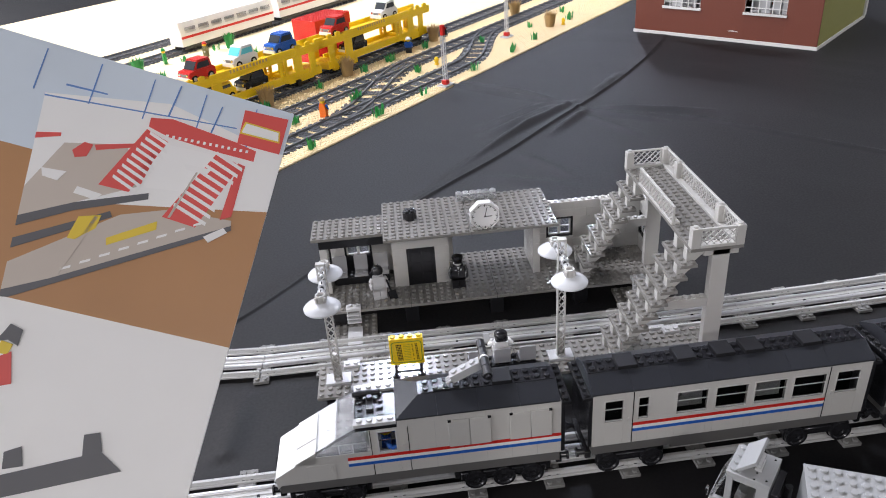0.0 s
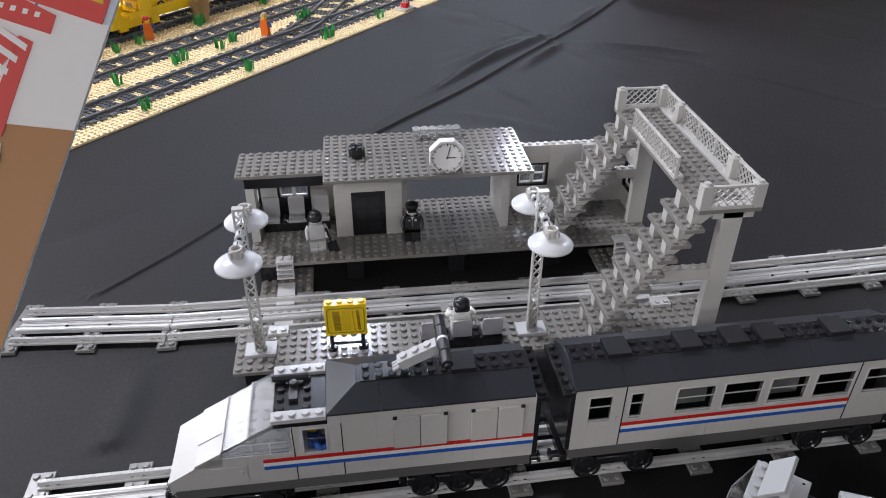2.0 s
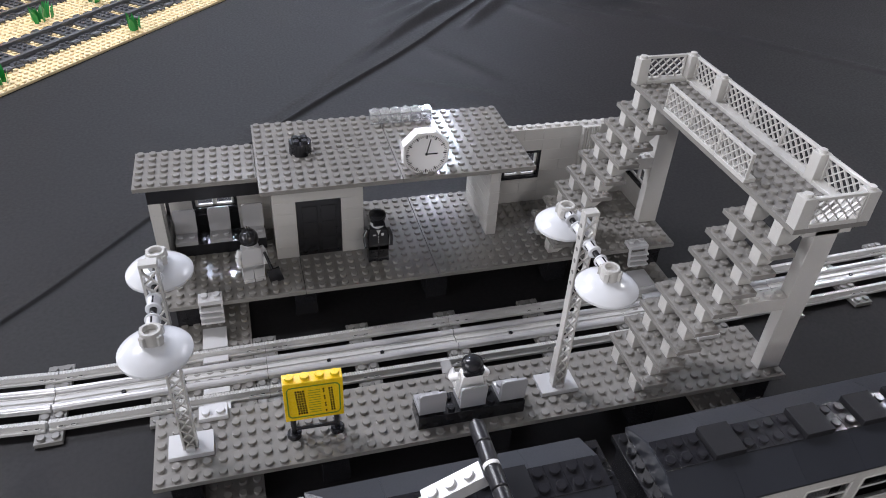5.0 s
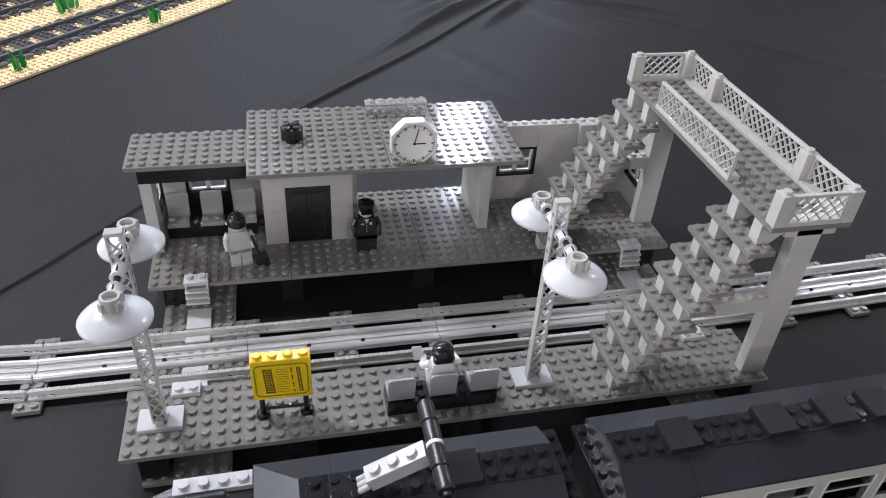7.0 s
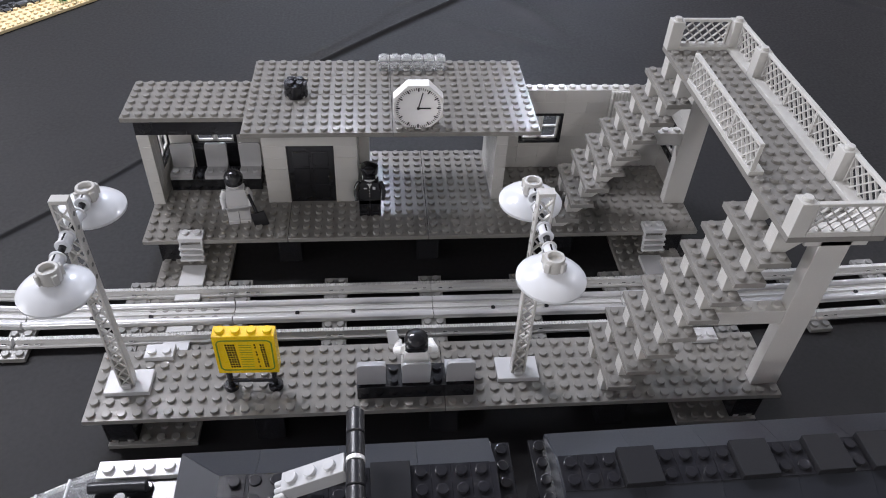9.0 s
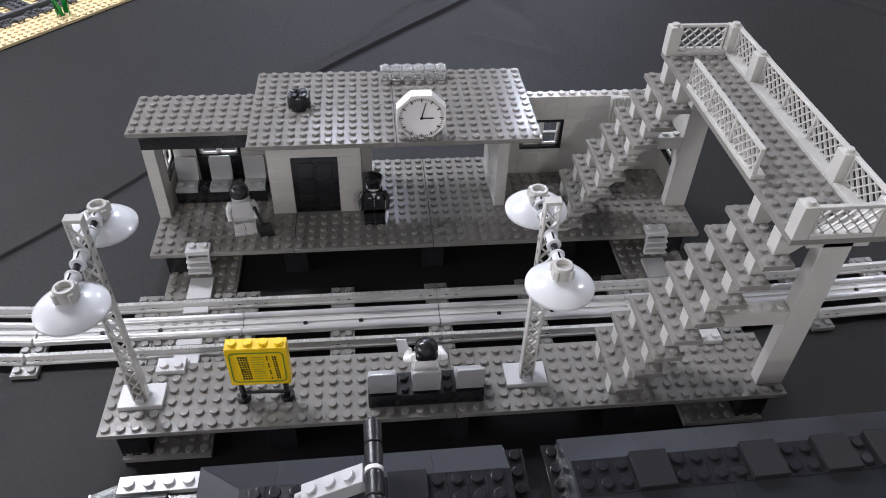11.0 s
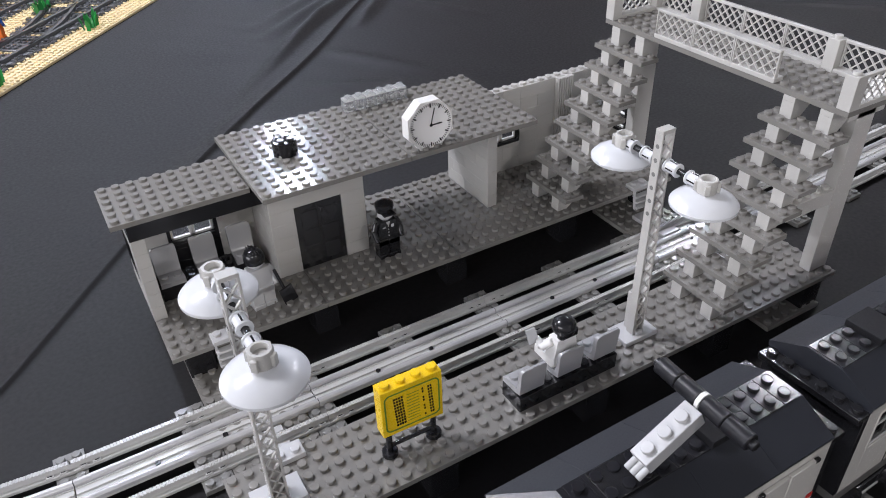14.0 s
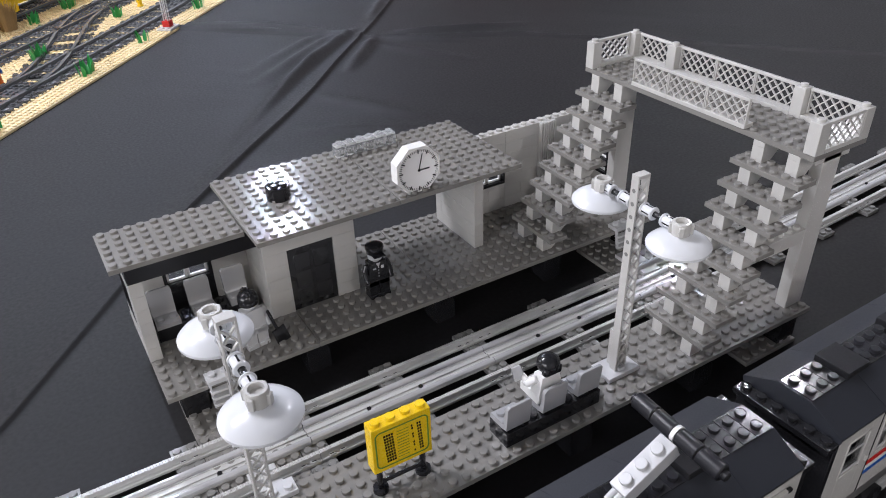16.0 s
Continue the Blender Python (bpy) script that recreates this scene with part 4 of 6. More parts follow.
def locomotive(x, y, turn):
    """Built with its rear end at 28.4, nose at 0."""
    t = thing("toy_locomotive", "light grey toy express locomotive with red, white and blue stripes", "toy locomotive", (x, y, 0), turn)
    part("underframe", Shape().box(0.3, -2.9, 3.25, 28.3, 2.9, 4.4), DARKBASE, t, "dark grey underframe")
    nose = Shape().prism([(0.1, 4.0), (0.0, 5.35), (2.2, 6.72), (3.4, 7.5), (9.6, 7.5), (9.6, 4.4), (0.5, 4.4)], 1, -3, 3)
    nose = part("nose", nose, LIGHT, t, "sloping light grey nose")
    part("nose_step", Shape().prism([(2.2, 6.7), (2.2, 6.92), (4.3, 8.1), (4.3, 6.7)], 1, -3.0, 3.0), LIGHT, nose)
    part("nose_plate", Shape().prism([(2.2, 6.93), (2.2, 7.0), (4.3, 8.18), (4.3, 8.1)], 1, -0.9, 2.9), LIGHT, nose)
    part("headlamp", Shape().lathe([(0.35, 0), (0.35, 0.2), (0.2, 0.3), (0, 0.3)], 14, (0.05, -2.4, 4.7), (-1, 0, 0)), CHROME, nose, "clear headlamp")
    part("headlamp", Shape().lathe([(0.35, 0), (0.35, 0.2), (0.2, 0.3), (0, 0.3)], 14, (0.05, 2.4, 4.7), (-1, 0, 0)), CHROME, nose, "clear headlamp")
    part("hatch", Shape().box(3.2, -3.05, 4.6, 6.0, -2.98, 6.5, 0.01), LIGHT, nose)
    part("handle", Shape().box(5.5, -3.16, 5.6, 5.7, -3.0, 6.1, 0.02), LIGHT, nose)
    screen = part("windscreen", Shape().prism([(4.32, 7.9), (4.32, 8.18), (6.4, 9.34), (6.4, 9.06)], 1, -2.95, 2.95), HAZE, t, "clear sloping windscreen")
    part("windscreen_brick", Shape().prism([(6.4, 9.07), (6.4, 9.46), (8.45, 10.5), (8.45, 10.15)], 1, -2.95, 2.95), HAZE, screen, "clear sloping brick")
    for x, z in ((4.36, 8.22), (6.44, 9.5)):
        part("windscreen_bar", Shape().rod((x, -2.95, z), (x, 2.95, z), 0.075, 10, 0.01), SHADEWHITE, screen, "bright brick edge")
    for y0 in (-2.97, 2.67):
        side = Shape().prism([(4.4, 7.52), (9.3, 7.52), (9.3, 10.1), (8.4, 10.1), (6.4, 9.02), (4.4, 7.88)], 1, y0, y0 + 0.3)
        side = part("side_glass", side, MILKY, t, "clear side blocks")
        yy = -3.0 if y0 < 0 else 2.96
        part("side_joint", Shape().box(6.0, yy, 8.66, 9.3, yy + 0.04, 8.74, 0.005), SHADEWHITE, side)
        for x in (6.55, 7.9):
            part("side_joint", Shape().box(x, yy, 7.56, x + 0.1, yy + 0.04, 8.66, 0.005), SHADEWHITE, side)
    part("dashboard", Shape().box(4.6, -2.5, 7.5, 9.5, 2.5, 7.7).grid(5, -2, 4, 4, 7.7), PALE, t)
    cab = part("cab", Shape().box(9.7, -2.5, 4.42, 13.3, 2.5, 6.5), LIGHT, t)
    for y0, y1 in ((-3, -2.5), (2.5, 3)):
        wall_panels(t, 9.6, 12.45, 4.42, 10.15, y0, y1, [(10.45, 7.3, 12.2, 9.8)])
        part("wall_panel", Shape().box(12.45, y0, 4.42, 13.4, y1, 11.0, 0.012), LIGHT, t)
    for side in (-1, 1):
        w = part("cab_window", Shape().box(10.47, side * 2.72 - 0.03, 7.32, 12.18, side * 2.72 + 0.03, 9.78, 0.01), PANE, cab, "tinted cab window")
        part("window_bar", Shape().box(10.47, side * 2.78 - 0.04, 8.5, 12.18, side * 2.78 + 0.04, 8.62, 0.01), CHROME, w)
        s = Shape()
        for a, b, c, d in ((10.4, 7.2, 12.25, 7.36), (10.4, 9.76, 12.25, 9.92), (10.36, 7.2, 10.5, 9.92), (12.16, 7.2, 12.3, 9.92)):
            s.box(a, side * 3.0 - 0.05, b, c, side * 3.0 + 0.05, d, 0.02)
        part("window_rim", s, PALE, w)
    for a in (9.7, 13.35):
        part("door_gap", Shape().box(a, -3.02, 4.45, a + 0.08, -2.98, 10.1, 0.005), BLACK, cab)
    part("handle", Shape().box(12.75, -3.14, 7.6, 12.95, -3.0, 8.0, 0.02), LIGHT, cab)
    body = part("body", Shape().box(13.4, -3, 4.42, 28.4, 3, 11.0), LIGHT, t)
    for k in (0, 1, 2, 3, 4):
        part("panel_joint", Shape().box(16.0 + 2.5 * k, -3.006, 4.5, 16.02 + 2.5 * k, -2.99, 10.9, 0.002), CHAIR, body)
    for x0 in (17.3, 23.3):
        for k in (0, 1):
            a = x0 + 2.1 * k
            leaf = part("side_door", Shape().box(a, -3.22, 7.0, a + 2.05, -3.0, 10.3, 0.04), LIGHT, body, "light grey side door")
            hinge = a if k == 0 else a + 2.05
            for z in (10.1,):
                part("hinge", Shape().box(hinge - (0.02 if k == 0 else 0.3), -3.24, z + 0.02, hinge + (0.3 if k == 0 else 0.02), -3.05, z + 0.24, 0.02), BLACK, leaf, "black hinge")
    stripes(t, 7.3, 28.4, -3.01), stripes(t, 7.3, 28.4, 3.01, -1)
    # roof with its front hip
    roof(t, 12.4, 28.3, 2.3)
    roof_studs(t, 15, 28, [22])
    deck = part("cab_roof", Shape().box(8.4, -3, 10.15, 12.4, 3, 10.55), BLACK, t, "black cab roof")
    for y0 in (-3, 2):
        edge = Shape().box(8.3, y0, 10.55, 12.35, y0 + 1, 10.95)
        edge.grid(8.35, y0, 4, 1, 10.95)
        part("edge_plate", edge, PALE, deck, "pale grey studded plate")
    mid = Shape().box(8.4, -2, 10.55, 12.35, 2, 10.66)
    for x in (8.9, 10.9):
        for y in (-1.5, -0.5, 0.5, 1.5):
            mid.stud(x, y, 10.66)
    part("plate", mid, BLACK, deck)
    part("horn", Shape().rod((8.2, 1.35, 11.15), (11.0, 1.35, 11.15), 0.3).box(9.55, -0.9, 10.66, 10.25, 0.9, 11.0).rod((9.9, 0.6, 10.66), (9.9, 0.6, 11.4), 0.32), BARBLACK, deck, "black horn")
    # current collector
    arm = part("collector", Shape().box(16.2, -0.9, 12.25, 18.9, 0.9, 12.4), BLACK, t, "black collector base")
    s = Shape()
    s.t = Matrix.Translation((18.0, -0.4, 12.75)) @ Matrix.Rotation(radians(-26), 4, "Y")
    s.box(0.3, -0.5, 0.0, 3.6, 0.5, 0.85)
    for k in range(3):
        s.stud(0.9 + k, 0.0, 0.85)
    for yy in (-0.42, -0.08, 0.26):
        s.rod((0.35, yy, 0.4), (-0.3, yy, 0.35), 0.16, 10)
    part("arm", s, PALE, arm, "pale grey hinged arm")
    bar = Shape()
    for q0, q1, z0, z1 in ((-3.05, -1.75, 15.0, 15.06), (-1.75, -0.5, 15.06, 15.12), (-0.3, 0.95, 15.13, 15.19), (0.95, 2.2, 15.19, 15.25)):
        bar.rod((21.4, q0 + 0.02, z0), (21.4, q1 - 0.02, z1), 0.44, 18, 0.05)
    bar.rod((21.4, -3.3, 14.99), (21.4, 2.4, 15.26), 0.24, 14)
    part("contact_bar", bar, BARBLACK, arm, "black contact bar")
    part("ring", Shape().lathe([(0.4, -0.12), (0.45, -0.1), (0.45, 0.1), (0.4, 0.12)], 16, (21.4, -0.4, 15.12), (0, 1, 0)), WHITE, arm, "white ring")
    bogie(t, 1.0, 9.2, (3.3, 7.4)), bogie(t, 17.6, 27.5, (19.7, 22.6, 25.5))
    buffer_beam(t, 0.4, -1), buffer_beam(t, 28.3, 1)
    end = Shape().box(28.4, -3, 4.5, 28.8, 3, 10.4).box(28.4, -3, 10.4, 29.4, 3, 10.8)
    for k in range(6):
        end.stud(28.9, -2.5 + k, 10.8)
    part("gangway", end, BLACK, t, "black gangway")


DARKBASE = material("dark_base_plastic", (0.115, 0.112, 0.108), 0.3)


def carriage(x, y, turn, long, windows, stripe, pads, small=(), doors=True):
    t = thing("toy_carriage", "light grey toy carriage with dark roof and three-colour stripes", "toy carriage", (x, y, 0), turn, "carriages")
    part("underframe", Shape().box(0.1, -2.9, 3.25, long - 0.1, 2.9, 4.4), DARKBASE, t, "dark grey underframe")
    part("tank", Shape().box(long * 0.3, -2.4, 2.3, long * 0.62, 2.4, 3.3, 0.1), DARKBASE, t)
    holes = sorted([(a, 7.3, b, 10.1) for a, b in windows] + [(a, 7.3, b, 10.1) for a, b in small])
    body = part("end_wall", Shape().box(0.0, -2.5, 4.42, 0.4, 2.5, 11), LIGHT, t)
    part("end_wall", Shape().box(long - 0.4, -2.5, 4.42, long, 2.5, 11), LIGHT, t)
    wall_panels(t, 0, long, 4.42, 11.0, -3, -2.5, holes), wall_panels(t, 0, long, 4.42, 11.0, 2.5, 3, holes)
    # solid black core puts shade behind the carriage windows
    part("inside", Shape().box(0.6, -1.3, 4.5, long - 0.6, 1.3, 10.6), PAD, body, "black core for the shaded inside")
    for a, z0, b, z1 in holes:
        for side in (-1, 1):
            w = part("window", Shape().box(a, side * 2.84 - 0.03, z0, b, side * 2.84 + 0.03, z1, 0.01), PANE, body, "tinted window")
            rims = Shape()
            for c, d, e, g in ((a - 0.05, z0 - 0.1, b + 0.05, z0 + 0.1), (a - 0.05, z1 - 0.08, b + 0.05, z1 + 0.06), (a - 0.1, z0, a + 0.06, z1), (b - 0.06, z0, b + 0.1, z1)):
                rims.box(c, side * 2.97 - 0.07, d, e, side * 2.97 + 0.07, g, 0.03)
            part("window_rim", rims, LIGHT, w)
            for q, up in ((0.58, 0.09), (0.06, 0.09)):
                part("window_bar", Shape().box(a, side * 2.92 - 0.05, z0 + q * (z1 - z0), b, side * 2.92 + 0.05, z0 + q * (z1 - z0) + up, 0.02), PALE, w, "bright window bar")
    for a, z0, b, z1 in holes[2:6:2]:
        seat = Shape().prism([(a + 0.2, 7.6), (b - 0.2, 7.6), (b - 0.3, 9.7), (a + 1.0, 10.0), (a + 0.7, 8.9), (a + 0.2, 8.7)], 1, -2.2, -1.4)
        part("seat", seat, LIGHT, body, "light grey seat")
    for a in (4.05, long - 4.4) if doors else ():
        part("door_gap", Shape().box(a, -3.02, 4.45, a + 0.1, -2.98, 10.9, 0.005), BLACK, body)
    for a in (3.55, long - 3.9) if doors else ():
        part("handle", Shape().box(a, -3.14, 7.4, a + 0.2, -3.0, 7.8, 0.02), LIGHT, body)
    stripes(t, *stripe, -3.01), stripes(t, *stripe, 3.01, -1)
    roof(t, 0, long)
    roof_studs(t, 0, long, pads)
    bogie(t, 0.8, 7.8, (1.8, 6.4)), bogie(t, long - 7.8, long - 0.8, (long - 6.6, long - 1.8))
    for xx, way in ((0, -1), (long, 1)):
        end = Shape().box(min(xx, xx + 0.4 * way), -3, 4.5, max(xx, xx + 0.4 * way), 3, 10.4).box(min(xx, xx + way), -3, 10.4, max(xx, xx + way), 3, 10.8)
        for k in range(6):
            end.stud(xx + 0.5 * way, -2.5 + k, 10.8)
        part("gangway", end, BLACK, t, "black gangway")
        part("roof_end", Shape().prism([(-3.05, 10.82), (3.05, 10.82), (3.08, 11.16), (1.0, 12.22), (-1.0, 12.22), (-3.08, 11.16)], 0, min(xx, xx + 0.12 * way), max(xx, xx + 0.12 * way)), SLOPE, t)
        buffer_beam(t, xx + 0.2 * way, way)


locomotive(-3.0, -11.2, 0.5)
carriage(28.5, -10.85, 1.3, 28.5, [(1.2, 3.1), (8.5, 11.7), (12.5, 15.8), (16.5, 19.8), (20.5, 23.9), (25.0, 27.4)], (4.15, 24.1), [3, 9, 13, 16, 22], [(4.6, 5.7)])
carriage(59.6, -10.0, 3.2, 28.5, [(1.6, 4.6), (5.6, 8.8), (9.6, 12.8), (13.6, 16.8), (20.5, 23.9)], (0.05, 24.1), [4, 12, 18], [], False)

# ---- lorry with a long trailer ----
lorry = thing("toy_lorry", "light grey toy lorry with a long studded trailer", "toy lorry", (43.8, -24.8, 0), -23.5)
trailer = Shape().box(0, -4, 3.0, 24, 0, 10.2).box(-0.05, -4.05, 10.2, 24.05, 0.05, 10.6)
trailer.grid(0, -4, 24, 4, 10.6)
part("trailer", trailer, DIMGREY, lorry, "light grey studded trailer")
part("chassis", Shape().box(-7.4, -3.6, 1.6, 23, -0.4, 2.6), BLACK, lorry, "black chassis")
for x in (-5.6, -1.2, 17.5, 20.5):
    for y, face in ((-3.6, -1), (-0.4, 1)):
        w = Shape().lathe([(0, 0.1), (0.6, 0.15), (0.7, 0.3), (1.2, 0.3), (1.3, 0.2), (1.3, -0.6), (0, -0.6)], 22, (x, y, 1.3), (0, face, 0))
        part("wheel", w, BLACK, lorry, "black wheel")
cab = part("cab", Shape().box(-1.2, 0.0, 2.6, 3.5, 3.75, 6.4, 0.05), DIMGREY, lorry, "light grey cab", (-6.08, -1.75, 0), (0, 0, -17.5))
for y in (0.0, 3.45):
    part("side_panel", Shape().box(0.0, y, 6.4, 0.55, y + 0.3, 9.6), DIMGREY, cab)
    part("side_panel", Shape().box(2.5, y, 6.4, 3.5, y + 0.3, 9.6), DIMGREY, cab)
    part("side_panel", Shape().box(0.55, y, 9.15, 2.5, y + 0.3, 9.6), DIMGREY, cab)
part("cab_back", Shape().box(3.2, 0.3, 6.4, 3.5, 3.45, 9.6), DIMGREY, cab)
part("cab_top", Shape().box(-0.1, -0.03, 9.6, 3.55, 3.78, 10.0, 0.04), DIMGREY, cab)
for k in range(4):
    part("roof_stud", Shape().stud(0.42, 0.42 + 0.97 * k, 10.0), DIMGREY, cab)
flap = Shape()
flap.t = Matrix.Translation((0.85, 0.1, 10.15)) @ Matrix.Rotation(radians(-46), 4, "Y")
flap.box(0, 0, 0, 2.1, 3.6, 0.32, 0.04)
part("roof_flap", flap, DIMGREY, cab, "tilted wind deflector")
part("flap_arm", Shape().box(1.9, 1.2, 10.0, 2.5, 2.6, 10.35).rod((2.2, 1.0, 10.7), (2.2, 2.8, 10.7), 0.22).box(2.0, 1.7, 10.3, 2.4, 2.1, 10.8), PALE, cab)
for y in (0.45, 3.3):
    part("pin_hole", Shape().lathe([(0.09, 0), (0.09, 0.015), (0, 0.015)], 10, (3.1, y, 10.0)), BLACK, cab)
    part("pin_hole", Shape().lathe([(0.09, 0), (0.09, 0.015), (0, 0.015)], 10, (2.2, 0.3 * y, 10.0)), BLACK, cab)
part("windscreen", Shape().prism([(-1.15, 6.4), (-0.1, 9.6), (0.1, 9.6), (-0.95, 6.4)], 1, 0.25, 3.5), GLASS, cab, "clear windscreen")
for y in (0.0, 3.5):
    part("screen_post", Shape().prism([(-1.2, 6.4), (-0.1, 9.6), (0.12, 9.6), (-0.9, 6.4)], 1, y, y + 0.25), MILKY, cab, "clear corner post")
part("bumper", Shape().box(-1.7, 0.1, 2.8, -1.2, 3.65, 3.8), PALE, cab)
part("door_gap", Shape().box(-0.35, -0.01, 2.7, -0.27, 0.05, 6.38, 0.004), BLACK, cab)
part("handle", Shape().box(2.0, -0.12, 5.6, 2.4, 0.02, 5.75, 0.02), DIMGREY, cab)
part("mirror", Shape().box(-1.45, -0.5, 6.7, -1.25, -0.05, 7.6, 0.04), CHROME, cab, "clear mirror")
# dark seat colour and added black sheets put shade into the cab opening
part("seat", Shape().box(0.8, 0.5, 6.3, 2.3, 3.2, 7.0).stud(1.4, 1.2, 7.0).stud(1.4, 2.4, 7.0).box(2.3, 0.5, 6.3, 2.7, 3.2, 8.2), DARKBASE, cab, "dark grey seat")
part("cab_lining", Shape().box(0.1, 3.2, 6.38, 3.15, 3.42, 9.55).box(-0.8, 0.35, 6.38, 3.15, 3.2, 6.46), BLACK, cab, "black sheets for the cab's inner shade")
for y in (0.5, 3.2):
    part("headlamp", Shape().lathe([(0.3, 0), (0.3, 0.15), (0, 0.2)], 12, (-1.2, y, 4.6), (-1, 0, 0)), CHROME, cab, "clear headlamp")
part("cab_frame", Shape().box(3.55, 0.2, 2.6, 4.2, 3.6, 9.0, 0.05), BLACK, cab, "black frame")
part("exhaust", Shape().rod((4.6, 0.9, 2.9), (4.6, 0.9, 6.9), 0.4).rod((4.6, 2.8, 2.9), (4.6, 2.8, 8.2), 0.35).rod((4.2, 0.9, 6.0), (5.0, 0.9, 6.0), 0.18), BLACK, cab, "black exhaust stack")
part("tray", Shape().box(3.6, -0.1, 2.6, 5.6, 3.4, 2.95), PALE, cab, "pale grey tray")

# ---- printed card house ----
card = thing("card_house", "rust-brown printed card house with white lattice windows", "model house", (132.9, 132.5, 0), 133.9)
LONG, WIDE, HIGH = 56.5, 46.0, 34.0
wall_panels(card, 0, LONG, 1.0, HIGH, -0.5, 0.0, [(9.5, 9.0, 21.5, 22.0), (35.0, 9.0, 47.0, 22.0)], BRICKRED)
part("side_wall", Shape().box(-0.0, -WIDE, 1.0, 0.5, -0.5, HIGH), OLIVECARD, card, "olive printed wall")
part("back_wall", Shape().box(0, -WIDE - 0.5, 1.0, LONG, -WIDE, HIGH), BRICKRED, card)
part("end_wall", Shape().box(LONG - 0.5, -WIDE, 1.0, LONG, -0.5, HIGH), OLIVECARD, card)
part("base", Shape().box(-0.3, -WIDE - 0.8, 0, LONG + 0.3, 0.3, 0.99), CARDWHITE, card, "white card base")
part("roof", Shape().box(-0.5, -WIDE - 1, HIGH, LONG + 0.5, 0.5, HIGH + 1.5), BRICKRED, card)
part("corner_strip", Shape().box(-0.55, -WIDE - 0.6, 1.0, 0.0, -WIDE + 1.6, HIGH), CARDWHITE, card, "white corner strip")
for x0 in (9.5, 35.0):
    sill = part("window_sill", Shape().box(x0 - 0.3, -0.4, 8.3, x0 + 12.3, 0.5, 9.0), CARDWHITE, card, "white sill")
    lattice = Shape()
    for k in range(7):
        lattice.box(x0 + 2.0 * k - 0.14, -0.35, 9.0, x0 + 2.0 * k + 0.14, -0.15, 22.0)
    for k in range(6):
        lattice.box(x0, -0.34, 10.2 + 2.2 * k, x0 + 12, -0.16, 10.45 + 2.2 * k)
    part("lattice", lattice, WHITE, sill, "white lattice")
    rng = random.Random(int(x0))
    for k in range(12):
        a, b, c = x0 + rng.uniform(0, 10), rng.uniform(-9, -3), rng.uniform(1, 9)
        part("furniture", Shape().box(a, b, 1.0, a + rng.uniform(1, 4), b + rng.uniform(1, 3), 8 + c), PALE, card, "pale furniture block inside")
for k in range(9):
    part("label_patch", Shape().box(22.6 + rng.uniform(0, 1.6), 0.0, 3.0 + 0.12 * k, 24.6 + rng.uniform(0, 1.2), 0.04, 3.1 + 0.12 * k, 0.005), CARDWHITE, card, "pale torn paper") if k < 3 else None

# ---- booklet propped in front of the train ----
book = thing("instruction_booklet", "large printed toy instruction booklet with a station picture on its cover", "booklet", (7.0, -31.0, 47.05), 0)
tilt = pose(0, 0, 0, -35, 0, 14.3) @ Matrix.Rotation(radians(27.5), 4, "Y")


def leafprint(name, mat, a0, b0, a1, b1, deep, label="", parent=None):
    """A flat print on the page: a runs from the right edge to the left, b from the top down."""
    s = Shape()
    s.t = tilt
    s.box(-a1, -0.04 - deep, -b1, -a0, -deep, -b0, 0.004)
    return part(name, s, mat, parent or book, label)


page = Shape()
page.t = tilt
page.box(-24, 0.0, -64.75, 0, 0.25, 0, 0.03)
page = part("page", page, PAPER, book, "white pages")
PRINT = 0.82       # the cover picture against the page
leafprint("sky_print", SKYPRINT, 0.0, 0.0, 24, 6.5 * PRINT, 0.0, "pale blue printed sky", page)
leafprint("floor_print", BROWNPRINT, 0.0, 6.5 * PRINT, 24, 15.0 * PRINT, 0.0, "brown printed floor", page)


def sheet(name, mat, layer, *corners):
    """A flat patch of print with its corners on the page."""
    s = Shape()
    s.t = tilt
    s.prism([(-PRINT * a, -PRINT * b) for a, b in corners], 1, -0.05 - 0.012 * layer, -0.01)
    part(name, s, mat, page)


sheet("sky_print", PAPER, 1, (13.99, 3.04), (7.18, 1.61), (0.0, 2.85), (0.0, 6.55), (13.32, 9.48))
sheet("wall_print", PAPER, 2, (2.21, 3.18), (0.0, 2.77), (0.0, 6.56), (1.99, 6.56))
sheet("wall_print", PAPER, 2, (7.14, 4.13), (3.77, 3.96), (4.09, 6.5), (7.24, 7.01))
sheet("platform_print", GREYPRINT, 2, (13.4, 8.69), (12.12, 5.64), (8.83, 4.77), (7.6, 7.09), (10.59, 8.89), (13.22, 10.41))
sheet("shadow_print", DARKPRINT, 3, (13.22, 10.41), (10.59, 8.89), (6.85, 7.27), (6.78, 7.64), (10.52, 9.36), (13.16, 11.0))
sheet("track_print", DARKPRINT, 3, (13.08, 11.71), (8.59, 8.88), (8.4, 9.19), (13.03, 12.29))
sheet("platform_print", GREYPRINT, 3, (12.94, 13.09), (8.0, 8.94), (5.55, 7.95), (1.9, 7.63), (1.82, 7.94), (10.56, 13.45), (12.78, 14.66))
sheet("edge_print", DARKPRINT, 4, (1.82, 7.94), (1.75, 8.22), (12.31, 14.97), (12.74, 15.05), (12.78, 14.66), (10.56, 13.45))
sheet("grid_line", BLUEPRINT, 2, (6.92, 0.33), (6.84, 0.31), (7.02, 2.35), (7.13, 2.37))
sheet("grid_line", BLUEPRINT, 2, (4.28, 0.88), (4.21, 0.86), (4.4, 2.67), (4.5, 2.69))
sheet("grid_line", BLUEPRINT, 2, (13.05, 2.16), (10.73, 2.07), (10.71, 2.15), (13.04, 2.28))
